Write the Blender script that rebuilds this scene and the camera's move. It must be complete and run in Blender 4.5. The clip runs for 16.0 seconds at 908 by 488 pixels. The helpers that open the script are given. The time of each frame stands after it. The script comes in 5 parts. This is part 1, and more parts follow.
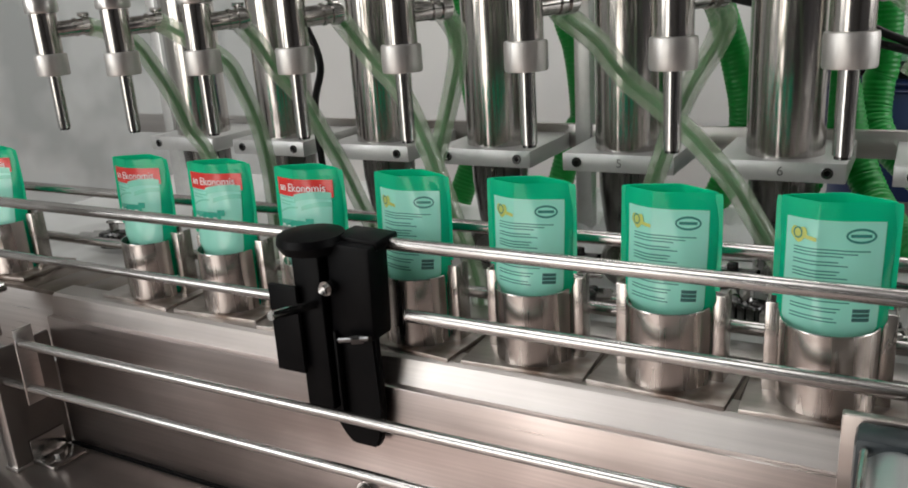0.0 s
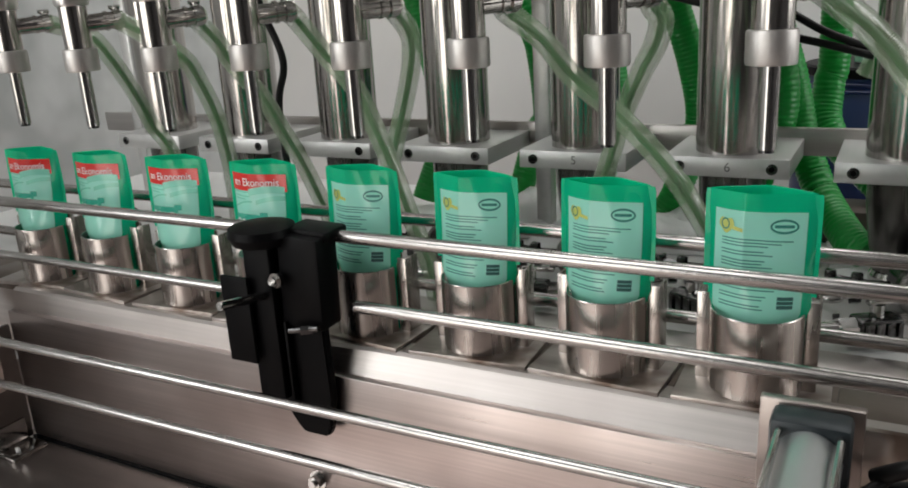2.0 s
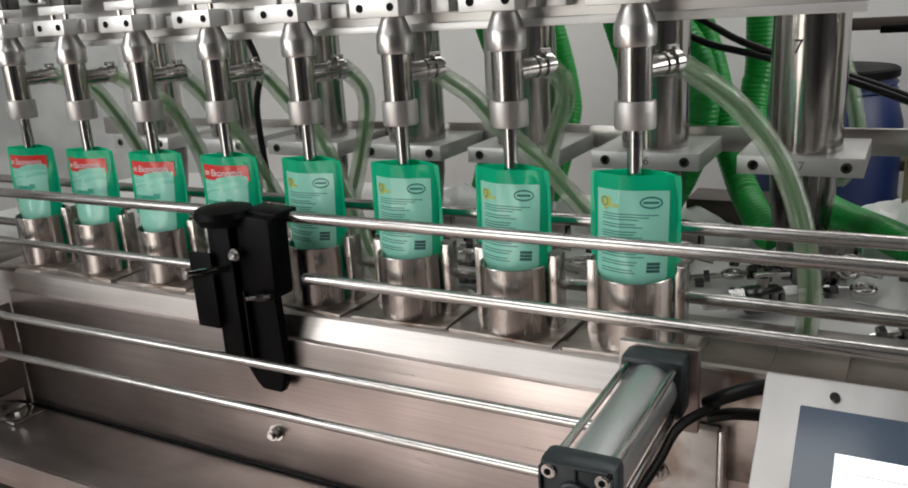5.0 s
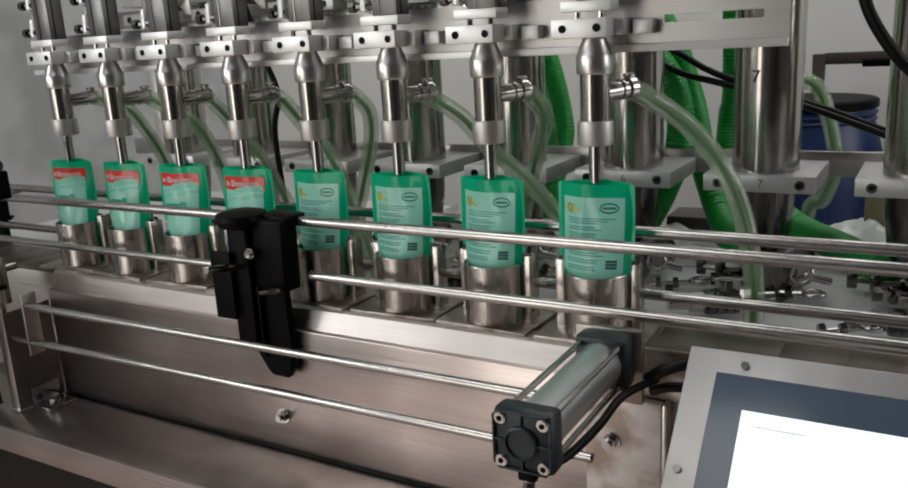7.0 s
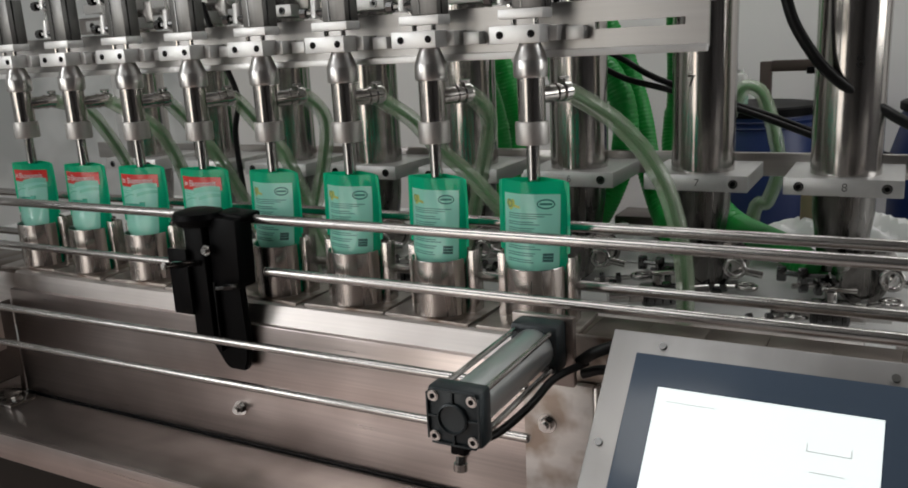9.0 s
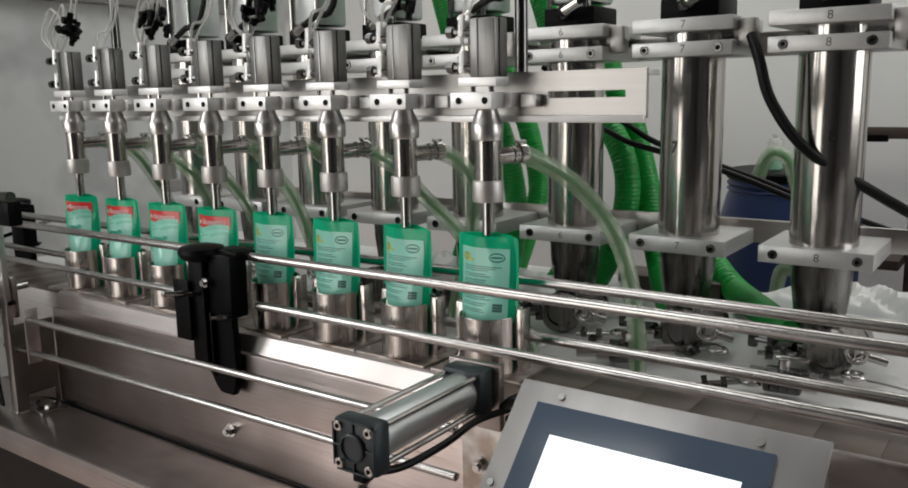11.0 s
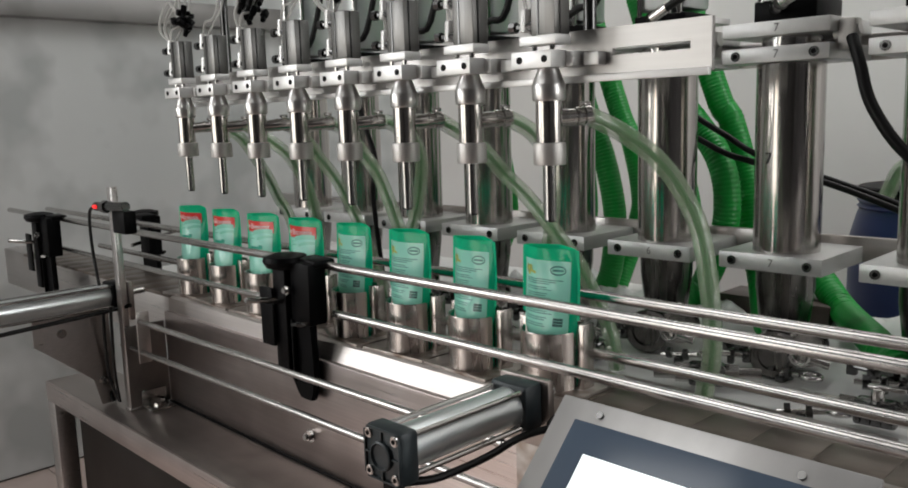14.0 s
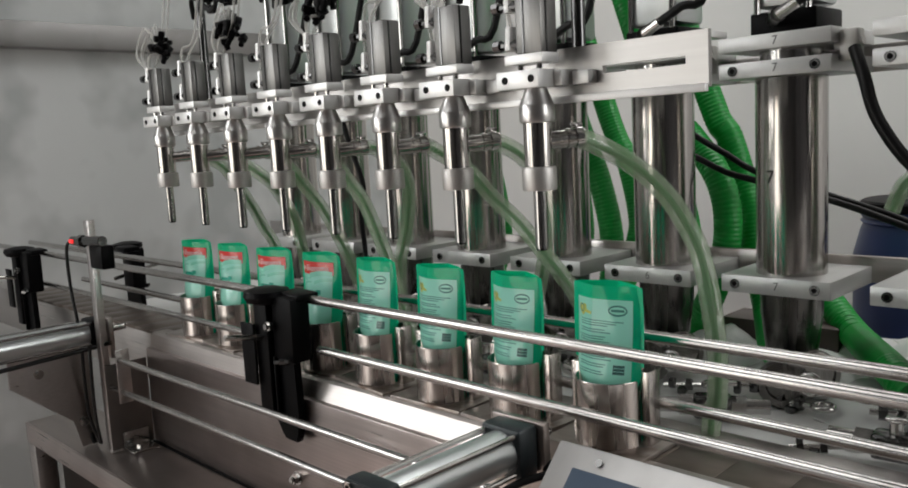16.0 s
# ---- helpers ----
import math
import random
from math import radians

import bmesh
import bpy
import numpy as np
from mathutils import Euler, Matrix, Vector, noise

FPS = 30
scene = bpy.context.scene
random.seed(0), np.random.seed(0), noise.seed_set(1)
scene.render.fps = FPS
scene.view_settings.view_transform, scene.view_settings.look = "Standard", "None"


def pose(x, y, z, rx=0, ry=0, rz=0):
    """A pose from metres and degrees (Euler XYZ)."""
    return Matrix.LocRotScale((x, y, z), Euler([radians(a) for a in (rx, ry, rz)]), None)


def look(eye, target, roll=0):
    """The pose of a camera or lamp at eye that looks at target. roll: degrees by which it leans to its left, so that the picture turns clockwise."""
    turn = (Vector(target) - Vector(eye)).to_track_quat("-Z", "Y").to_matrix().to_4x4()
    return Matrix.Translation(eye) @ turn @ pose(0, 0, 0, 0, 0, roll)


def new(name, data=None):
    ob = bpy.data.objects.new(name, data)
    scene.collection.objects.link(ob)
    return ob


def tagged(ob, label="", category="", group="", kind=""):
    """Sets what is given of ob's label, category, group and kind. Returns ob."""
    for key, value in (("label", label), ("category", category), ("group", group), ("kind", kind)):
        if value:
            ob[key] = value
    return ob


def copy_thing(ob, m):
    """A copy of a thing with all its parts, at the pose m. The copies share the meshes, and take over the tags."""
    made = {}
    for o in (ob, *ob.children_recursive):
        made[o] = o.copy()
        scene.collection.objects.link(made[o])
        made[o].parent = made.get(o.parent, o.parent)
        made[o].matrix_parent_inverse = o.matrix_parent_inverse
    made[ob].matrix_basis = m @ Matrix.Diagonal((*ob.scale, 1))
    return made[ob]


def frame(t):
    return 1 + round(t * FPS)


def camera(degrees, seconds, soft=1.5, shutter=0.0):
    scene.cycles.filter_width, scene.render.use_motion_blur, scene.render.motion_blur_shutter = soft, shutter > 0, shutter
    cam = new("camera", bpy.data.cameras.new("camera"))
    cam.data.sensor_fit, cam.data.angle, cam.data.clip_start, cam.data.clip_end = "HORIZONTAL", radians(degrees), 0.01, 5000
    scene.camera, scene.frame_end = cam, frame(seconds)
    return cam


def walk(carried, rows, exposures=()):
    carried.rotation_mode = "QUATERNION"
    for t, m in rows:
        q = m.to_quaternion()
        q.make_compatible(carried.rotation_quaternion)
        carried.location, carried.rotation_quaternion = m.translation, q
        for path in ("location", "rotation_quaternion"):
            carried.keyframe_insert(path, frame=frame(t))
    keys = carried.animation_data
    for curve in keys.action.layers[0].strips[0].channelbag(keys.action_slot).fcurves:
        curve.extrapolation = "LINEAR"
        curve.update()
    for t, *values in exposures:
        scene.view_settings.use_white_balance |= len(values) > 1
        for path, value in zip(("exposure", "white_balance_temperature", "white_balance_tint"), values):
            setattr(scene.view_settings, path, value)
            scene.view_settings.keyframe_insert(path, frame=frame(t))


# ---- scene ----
cam = camera(57.3, 16.0, 1.8)
PATH = [
    (0, (0.031, 0.116, 1.318), (-0.923, 1.773, 0.731), -3.7),
    (0.5, (0.023, 0.131, 1.328), (-0.908, 1.8, 0.738), -3.6),
    (1, (0.038, 0.12, 1.333), (-0.889, 1.792, 0.745), -3.5),
    (1.5, (0.057, 0.121, 1.32), (-0.869, 1.795, 0.735), -3.4),
    (2, (0.083, 0.114, 1.312), (-0.84, 1.789, 0.727), -3.4),
    (2.5, (0.117, 0.105, 1.312), (-0.807, 1.78, 0.729), -3.3),
    (3, (0.142, 0.096, 1.312), (-0.777, 1.774, 0.73), -3.2),
    (3.5, (0.159, 0.087, 1.31), (-0.762, 1.766, 0.732), -3.2),
    (4, (0.179, 0.072, 1.311), (-0.744, 1.749, 0.733), -3.2),
    (4.5, (0.213, 0.052, 1.312), (-0.719, 1.725, 0.736), -3.4),
    (6.8, (0.357, -0.092, 1.306), (-0.635, 1.578, 0.828), -3.6),
    (7, (0.365, -0.093, 1.309), (-0.627, 1.574, 0.822), -3.2),
    (7.5, (0.383, -0.092, 1.305), (-0.609, 1.576, 0.822), -3.3),
    (8, (0.404, -0.082, 1.304), (-0.575, 1.595, 0.823), -3.2),
    (8.5, (0.413, -0.098, 1.301), (-0.53, 1.599, 0.82), -2.9),
    (9, (0.43, -0.128, 1.303), (-0.507, 1.574, 0.831), -3.0),
    (9.2, (0.439, -0.149, 1.307), (-0.495, 1.559, 0.849), -3.0),
    (11.3, (0.683, -0.06, 1.319), (-0.536, 1.489, 0.982), -0.8),
    (11.5, (0.699, -0.034, 1.316), (-0.572, 1.474, 0.985), -0.7),
    (12, (0.72, -0.004, 1.298), (-0.608, 1.455, 0.971), -0.8),
    (12.5, (0.734, -0.009, 1.298), (-0.622, 1.424, 0.97), -0.9),
    (13, (0.741, -0.01, 1.298), (-0.645, 1.394, 0.972), -1.1),
    (13.5, (0.744, -0.002, 1.3), (-0.668, 1.378, 0.982), -1.5),
    (14, (0.74, 0.0, 1.301), (-0.675, 1.38, 1.0), -1.8),
    (14.5, (0.734, 0.002, 1.308), (-0.684, 1.385, 1.03), -1.9),
    (15, (0.732, 0.021, 1.306), (-0.686, 1.406, 1.041), -2.3),
    (15.5, (0.723, 0.033, 1.3), (-0.694, 1.42, 1.041), -2.6),
    (16, (0.701, 0.064, 1.307), (-0.716, 1.452, 1.052), -3.1),
]
EXPOSURES = [(0.0, -0.26), (1.0, -0.38), (4.5, -0.38), (6.8, -0.77), (9.2, -0.87), (11.3, -0.55), (16.0, -0.55)]
walk(cam, [(t, look(eye, target, roll)) for t, eye, target, roll in PATH], EXPOSURES)

# ---- world, light, exposure ----
world = bpy.data.worlds.new("world")
scene.world = world
world.use_nodes = True
_wn = world.node_tree.nodes
_sky = _wn.new("ShaderNodeTexSky")
_sky.sky_type, _sky.sun_disc = "NISHITA", False
_sky.sun_elevation, _sky.sun_rotation = radians(37), radians(193)
world.node_tree.links.new(_sky.outputs[0], _wn["Background"].inputs[0])
_wn["Background"].inputs[1].default_value = 0.12


def area(name, m, sx, sy, watts, colour):
    d = bpy.data.lights.new(name, "AREA")
    d.shape, d.size, d.size_y, d.energy, d.color = "RECTANGLE", sx, sy, watts, colour
    ob = new(name, d)
    ob.matrix_world = m
    return ob


X0, X1, YF, YB, ZC = -2.6, 3.4, -3.0, 3.0, 3.3   # the room
FRONT_FILL = ((-2.55, -1.05),)                # unseen opening added in the front wall for fill, x from and to
WINDOWS_LEFT = ((-2.2, -0.7),)          # opening in the west wall, y from and to
FILL_RIGHT = ((1.0, 2.6),)          # opening added in the unseen east wall, fill for the back wall
WZ, DZ = (1.2, 2.9), (0.0, 2.5)
ROOF_FILLS = ((-2.0, -0.3, -1.2, 0.4, 40), (-1.3, 1.5, 1.95, 2.75, 50))   # added unseen roof fill lamps: x from, to, y from, to, watts
for _a, _b in FRONT_FILL:
    area("front_fill_light", look(((_a + _b) / 2, YF - 0.06, sum(DZ) / 2), ((_a + _b) / 2, 0, 1.25)), _b - _a, DZ[1] - DZ[0], 42, (1.0, 0.98, 0.955))
for _a, _b in WINDOWS_LEFT:
    area("window_light", look((X0 - 0.06, (_a + _b) / 2, sum(WZ) / 2), (0, (_a + _b) / 2, sum(WZ) / 2)), _b - _a, WZ[1] - WZ[0], 62, (1.0, 0.985, 0.965))
for _a, _b in FILL_RIGHT:
    area("window_light", look((X1 + 0.06, (_a + _b) / 2, sum(WZ) / 2), (0, (_a + _b) / 2, sum(WZ) / 2)), _b - _a, WZ[1] - WZ[0], 58, (1.0, 0.975, 0.945))
for _a, _b, _c, _d, _w in ROOF_FILLS:
    area("roof_fill", look(((_a + _b) / 2, (_c + _d) / 2, ZC + 0.1), ((_a + _b) / 2, (_c + _d) / 2, 0)), _b - _a, _d - _c, _w, (1.0, 0.99, 0.975))
# sun through the added front opening onto the floor before the machine
_s = bpy.data.lights.new("sun", "SUN")
_s.energy, _s.angle, _s.color = 2.3, radians(0.6), (1.0, 0.93, 0.86)
sun = new("sun", _s)
sun.matrix_world = look((-2.1 - 1.2, -3.0 - 5.2, 4.0), (-2.1, -3.0, 0.0))


# ---- materials ----
def mat(name, colour, rough=0.5, metal=0.0, var=0.12, scale=(8, 8, 8), bump=0.0, bscale=60.0, rvar=0.1, coat=0.0, spec=0.5, transl=0.0, dark=None, obrand=0.0, dscale=3.0):
    m = bpy.data.materials.new(name)
    m.use_nodes = True
    nt = m.node_tree
    n, l = nt.nodes, nt.links
    p = n["Principled BSDF"]
    p.inputs["Metallic"].default_value = metal
    p.inputs["Coat Weight"].default_value = coat
    p.inputs["Specular IOR Level"].default_value = spec
    tc = n.new("ShaderNodeTexCoord")
    mp = n.new("ShaderNodeMapping")
    mp.inputs["Scale"].default_value = scale
    l.new(tc.outputs["Object"], mp.inputs[0])
    nz = n.new("ShaderNodeTexNoise")
    nz.inputs["Scale"].default_value = 1.0
    nz.inputs["Detail"].default_value = 6.0
    l.new(mp.outputs[0], nz.inputs["Vector"])
    big = n.new("ShaderNodeTexNoise")
    big.inputs["Scale"].default_value = dscale
    big.inputs["Detail"].default_value = 3.0
    l.new(tc.outputs["Object"], big.inputs["Vector"])
    mix = n.new("ShaderNodeMix")
    mix.data_type = "RGBA"
    mix.inputs[6].default_value = (*[c * (1 - var) for c in colour], 1)
    mix.inputs[7].default_value = (*[min(1, c * (1 + var)) for c in colour], 1)
    l.new(nz.outputs[0], mix.inputs[0])
    col = mix.outputs[2]
    if dark:
        r = n.new("ShaderNodeMapRange")
        r.inputs[1].default_value, r.inputs[2].default_value = dark[3], dark[4]
        l.new(big.outputs[0], r.inputs[0])
        m2 = n.new("ShaderNodeMix")
        m2.data_type = "RGBA"
        m2.inputs[7].default_value = (*dark[:3], 1)
        l.new(r.outputs[0], m2.inputs[0])
        l.new(col, m2.inputs[6])
        col = m2.outputs[2]
    if obrand:
        oi = n.new("ShaderNodeObjectInfo")
        hs = n.new("ShaderNodeHueSaturation")
        rr = n.new("ShaderNodeMapRange")
        rr.inputs[3].default_value, rr.inputs[4].default_value = 1 - obrand, 1 + obrand
        l.new(oi.outputs["Random"], rr.inputs[0])
        l.new(rr.outputs[0], hs.inputs["Value"])
        l.new(col, hs.inputs["Color"])
        col = hs.outputs[0]
    l.new(col, p.inputs["Base Color"])
    rm = n.new("ShaderNodeMapRange")
    rm.inputs[3].default_value, rm.inputs[4].default_value = max(0.02, rough - rvar), min(1, rough + rvar)
    add = n.new("ShaderNodeMath")
    add.operation = "MULTIPLY_ADD"
    add.inputs[1].default_value = 0.5
    l.new(nz.outputs[0], add.inputs[0])
    hb = n.new("ShaderNodeMath")
    hb.operation = "MULTIPLY"
    hb.inputs[1].default_value = 0.5
    l.new(big.outputs[0], hb.inputs[0])
    l.new(hb.outputs[0], add.inputs[2])
    l.new(add.outputs[0], rm.inputs[0])
    l.new(rm.outputs[0], p.inputs["Roughness"])
    if bump:
        bn = n.new("ShaderNodeTexNoise")
        bn.inputs["Scale"].default_value = bscale
        bn.inputs["Detail"].default_value = 4
        l.new(tc.outputs["Object"], bn.inputs["Vector"])
        b = n.new("ShaderNodeBump")
        b.inputs["Strength"].default_value = bump
        b.inputs["Distance"].default_value = 0.002
        l.new(bn.outputs[0], b.inputs["Height"])
        l.new(b.outputs[0], p.inputs["Normal"])
    if transl:
        t = n.new("ShaderNodeBsdfTranslucent")
        l.new(col, t.inputs[0])
        ms = n.new("ShaderNodeMixShader")
        ms.inputs[0].default_value = transl
        l.new(p.outputs[0], ms.inputs[1])
        l.new(t.outputs[0], ms.inputs[2])
        l.new(ms.outputs[0], n["Material Output"].inputs[0])
    return m


STEEL = mat("brushed_steel", (0.56, 0.535, 0.52), 0.30, 1.0, 0.17, (3.0, 60, 220), 0.16, 9, 0.10, dark=(0.36, 0.325, 0.305, 0.46, 0.72))
PANEL = mat("smudged_brushed_panel", (0.67, 0.595, 0.57), 0.31, 1.0, 0.24, (4.0, 60, 260), 0.22, 14, 0.16, dark=(0.36, 0.305, 0.285, 0.44, 0.70))
RAIL = mat("handled_round_bar", (0.50, 0.485, 0.47), 0.24, 1.0, 0.28, (14, 120, 120), 0.12, 60, 0.12, dark=(0.30, 0.28, 0.265, 0.5, 0.75))
HMIPLATE = mat("scuffed_panel_plate", (0.56, 0.555, 0.55), 0.42, 1.0, 0.14, (40, 6, 40), 0.12, 60, 0.1, dark=(0.32, 0.31, 0.30, 0.46, 0.7))
BAND = mat("dull_bent_edge", (0.58, 0.545, 0.52), 0.40, 1.0, 0.22, (5.0, 60, 200), 0.2, 20, 0.12, dark=(0.44, 0.40, 0.38, 0.46, 0.7))
BARSTEEL = mat("satin_bar_steel", (0.40, 0.39, 0.38), 0.38, 1.0, 0.10, (3.0, 60, 200), 0.06, 20, 0.06)
SCUFF = mat("scuffed_pale_bracket", (0.74, 0.70, 0.67), 0.48, 0.55, 0.2, (20, 20, 60), 0.2, 60, 0.12, dscale=16.0, dark=(0.42, 0.33, 0.27, 0.52, 0.70))
ENDPLATE = mat("dull_end_plate", (0.17, 0.155, 0.145), 0.42, 0.9, 0.2, (6, 20, 20), 0.1, 30)
STEEL_DIRTY = mat("stained_steel", (0.52, 0.48, 0.45), 0.38, 0.9, 0.3, (9, 60, 60), 0.25, 40, 0.16, dscale=13.0, dark=(0.17, 0.125, 0.10, 0.47, 0.64))
SLATS = mat("grimy_brown_slats", (0.235, 0.20, 0.175), 0.40, 0.85, 0.3, (9, 60, 60), 0.25, 40, 0.16, dscale=9.0, dark=(0.15, 0.12, 0.10, 0.45, 0.66), obrand=0.03)
TRUNK = mat("dull_trunking", (0.27, 0.265, 0.26), 0.45, 0.8, 0.3, (6, 2.2, 6), 0.1, 30, 0.12, dark=(0.14, 0.135, 0.13, 0.45, 0.6))
SHELF = mat("greasy_dark_steel", (0.42, 0.375, 0.35), 0.34, 0.95, 0.25, (6, 40, 40), 0.2, 30, 0.14, dark=(0.16, 0.13, 0.115, 0.46, 0.66))
POLISHED = mat("polished_steel", (0.52, 0.51, 0.495), 0.16, 1.0, 0.06, (30, 30, 3), 0.03, 25, 0.05)
# lengthwise streaks in the colour imitate reflections on the tube
BARREL = mat("reflection_streaked_tube", (0.47, 0.45, 0.43), 0.17, 1.0, 0.5, (130, 130, 0.9), 0.06, 14, 0.10)
CUPSTEEL = mat("cup_steel", (0.56, 0.52, 0.49), 0.27, 1.0, 0.12, (60, 60, 4), 0.08, 30, 0.08, obrand=0.08)
ALU = mat("machined_aluminium", (0.64, 0.64, 0.63), 0.40, 0.65, 0.12, (60, 8, 60), 0.08, 90, 0.08)
ACT = mat("grey_actuator_aluminium", (0.19, 0.188, 0.182), 0.36, 0.9, 0.30, (120, 120, 3), 0.06, 120, 0.08)
BONNET = mat("turned_bonnet_steel", (0.66, 0.65, 0.635), 0.30, 1.0, 0.15, (40, 40, 90), 0.05, 90, 0.08)
ALU_PALE = mat("pale_anodised_aluminium", (0.80, 0.80, 0.79), 0.42, 0.55, 0.05, (30, 30, 30), 0.04, 120, 0.06)
CAST = mat("knurled_nut_steel", (0.56, 0.545, 0.525), 0.50, 1.0, 0.2, (160, 160, 40), 0.08, 220, 0.1)
CONE = mat("streaked_cone_steel", (0.19, 0.183, 0.175), 0.27, 1.0, 0.3, (60, 60, 2), 0.06, 24, 0.09)
DARK_STEEL = mat("dark_cone_steel", (0.12, 0.12, 0.12), 0.18, 1.0, 0.2, (40, 40, 3), 0.05, 30, 0.08)
BLACK = mat("black_plastic", (0.0025, 0.0025, 0.003), 0.42, 0.0, 0.2, (20, 20, 20), 0.08, 150, 0.08, spec=0.08)
RUBBER = mat("black_rubber", (0.006, 0.006, 0.0062), 0.42, 0.0, 0.2, (20, 20, 20), 0.05, 90, spec=0.25)
CAPGREY = mat("slate_cast_cap", (0.022, 0.030, 0.034), 0.38, 0.2, 0.2, (40, 40, 40), 0.12, 180, 0.08)
CYLBODY = mat("satin_anodised_barrel", (0.62, 0.65, 0.65), 0.30, 0.85, 0.06, (30, 4, 30), 0.03, 60, 0.06)
WALL = mat("grey_painted_wall", (0.55, 0.57, 0.565), 0.7, 0.0, 0.05, (4, 4, 4), 0.12, 35, 0.1, dark=(0.39, 0.41, 0.405, 0.44, 0.60))
WALL_B = mat("pale_painted_wall", (0.84, 0.835, 0.82), 0.7, 0.0, 0.05, (4, 4, 4), 0.1, 35, 0.1)
# unseen front wall, darkened so the steel facing it reflects dark
WALL_D = mat("darkened_front_wall", (0.075, 0.075, 0.075), 0.75, 0.0, 0.12, (4, 4, 4), 0.12, 35, 0.1, dark=(0.04, 0.04, 0.04, 0.48, 0.7))
# unseen east wall, darkened to put shade on the cylinders' right sides
WALL_E = mat("darkened_east_wall", (0.10, 0.10, 0.105), 0.7, 0.0, 0.12, (4, 4, 4), 0.12, 35, 0.1)
# unseen ceiling, kept dark so the steel mirrors less light from above
CEIL = mat("darkened_roof", (0.20, 0.20, 0.20), 0.8, 0.0, 0.04, (3, 3, 3), 0.05, 30)
SUNBLOCK = mat("roof_sun_blocker", (0.62, 0.63, 0.62), 0.6, 0.0, 0.04, (3, 3, 3), 0.05, 30, transl=0.25)
FLOOR = mat("worn_floor_tile", (0.52, 0.42, 0.385), 0.42, 0.0, 0.15, (5, 5, 5), 0.1, 30, dark=(0.40, 0.32, 0.28, 0.5, 0.7))
JOINT = mat("floor_joint", (0.13, 0.12, 0.11), 0.85, 0.0, 0.1)
FILM = mat("green_pouch_film", (0.006, 0.70, 0.42), 0.20, 0.0, 0.10, (30, 30, 12), 0.25, 30, 0.06, coat=0.4, transl=0.55)
MINT = mat("mint_pouch_print", (0.45, 0.96, 0.82), 0.22, 0.0, 0.07, (14, 14, 30), 0.3, 26, 0.06, coat=0.5, transl=0.36)
AQUA = mat("aqua_print", (0.27, 0.76, 0.59), 0.26, 0.0, 0.1, (20, 20, 20), 0.1, 30, coat=0.3, transl=0.2)
TEALPRINT = mat("teal_print", (0.03, 0.40, 0.28), 0.28, 0.0, 0.1, (20, 20, 20), 0.1, 30, coat=0.3)
INK = mat("grey_green_ink", (0.035, 0.23, 0.19), 0.35, 0.0, 0.1)
FAINT = mat("rubbed_marker", (0.13, 0.13, 0.13), 0.5)
NUMBER = mat("black_marker", (0.012, 0.012, 0.012), 0.5)
DARKINK = mat("dark_ink", (0.04, 0.12, 0.11), 0.35, 0.0, 0.1)
RED = mat("red_print", (0.62, 0.025, 0.02), 0.27, 0.0, 0.08, coat=0.3)
WHITEINK = mat("white_ink", (0.85, 0.86, 0.84), 0.4, 0.0, 0.03)
SHEET = mat("limp_white_plastic", (0.82, 0.83, 0.82), 0.30, 0.0, 0.05, (20, 20, 20), 0.15, 60, coat=0.2, transl=0.15)
YELLOWINK = mat("yellow_ink", (0.52, 0.58, 0.14), 0.35, 0.0, 0.12)
DECK = mat("stained_deck_coating", (0.82, 0.825, 0.81), 0.33, 0.1, 0.12, (8, 8, 8), 0.1, 40, 0.1, dark=(0.42, 0.41, 0.39, 0.52, 0.68))
GREENHOSE = mat("green_ribbed_pvc", (0.003, 0.32, 0.04), 0.36, 0.0, 0.15, (10, 10, 10), 0.0, 20, 0.05, coat=0.1, transl=0.20)
BLUE = mat("blue_drum_plastic", (0.009, 0.026, 0.11), 0.4, 0.0, 0.12, (6, 6, 6), 0.08, 40)
BEZEL = mat("slate_blue_bezel", (0.075, 0.105, 0.15), 0.2, 0.0, 0.06, (10, 10, 10), 0.02, 200, 0.05)
BROWN = mat("brown_board", (0.065, 0.045, 0.038), 0.55, 0.0, 0.2, (6, 30, 6), 0.1, 50)
TAN = mat("tan_board", (0.27, 0.21, 0.13), 0.6, 0.0, 0.2, (6, 30, 6), 0.1, 50)
RECESS_SHADE = mat("cabinet_recess_shade", (0.014, 0.010, 0.008), 0.45, 0.0, 0.2, (6, 6, 6), 0.05, 20, spec=0.2)
REDLED = mat("red_indicator", (0.6, 0.02, 0.02), 0.3)
REDLED.node_tree.nodes["Principled BSDF"].inputs["Emission Color"].default_value = (1, 0.03, 0.03, 1)
REDLED.node_tree.nodes["Principled BSDF"].inputs["Emission Strength"].default_value = 2.0

SCREEN = mat("lit_display", (0.7, 0.75, 0.75), 0.2, 0.0, 0.02)
_p = SCREEN.node_tree.nodes["Principled BSDF"]
_p.inputs["Emission Color"].default_value = (0.90, 0.98, 0.97, 1)
_p.inputs["Emission Strength"].default_value = 1.35


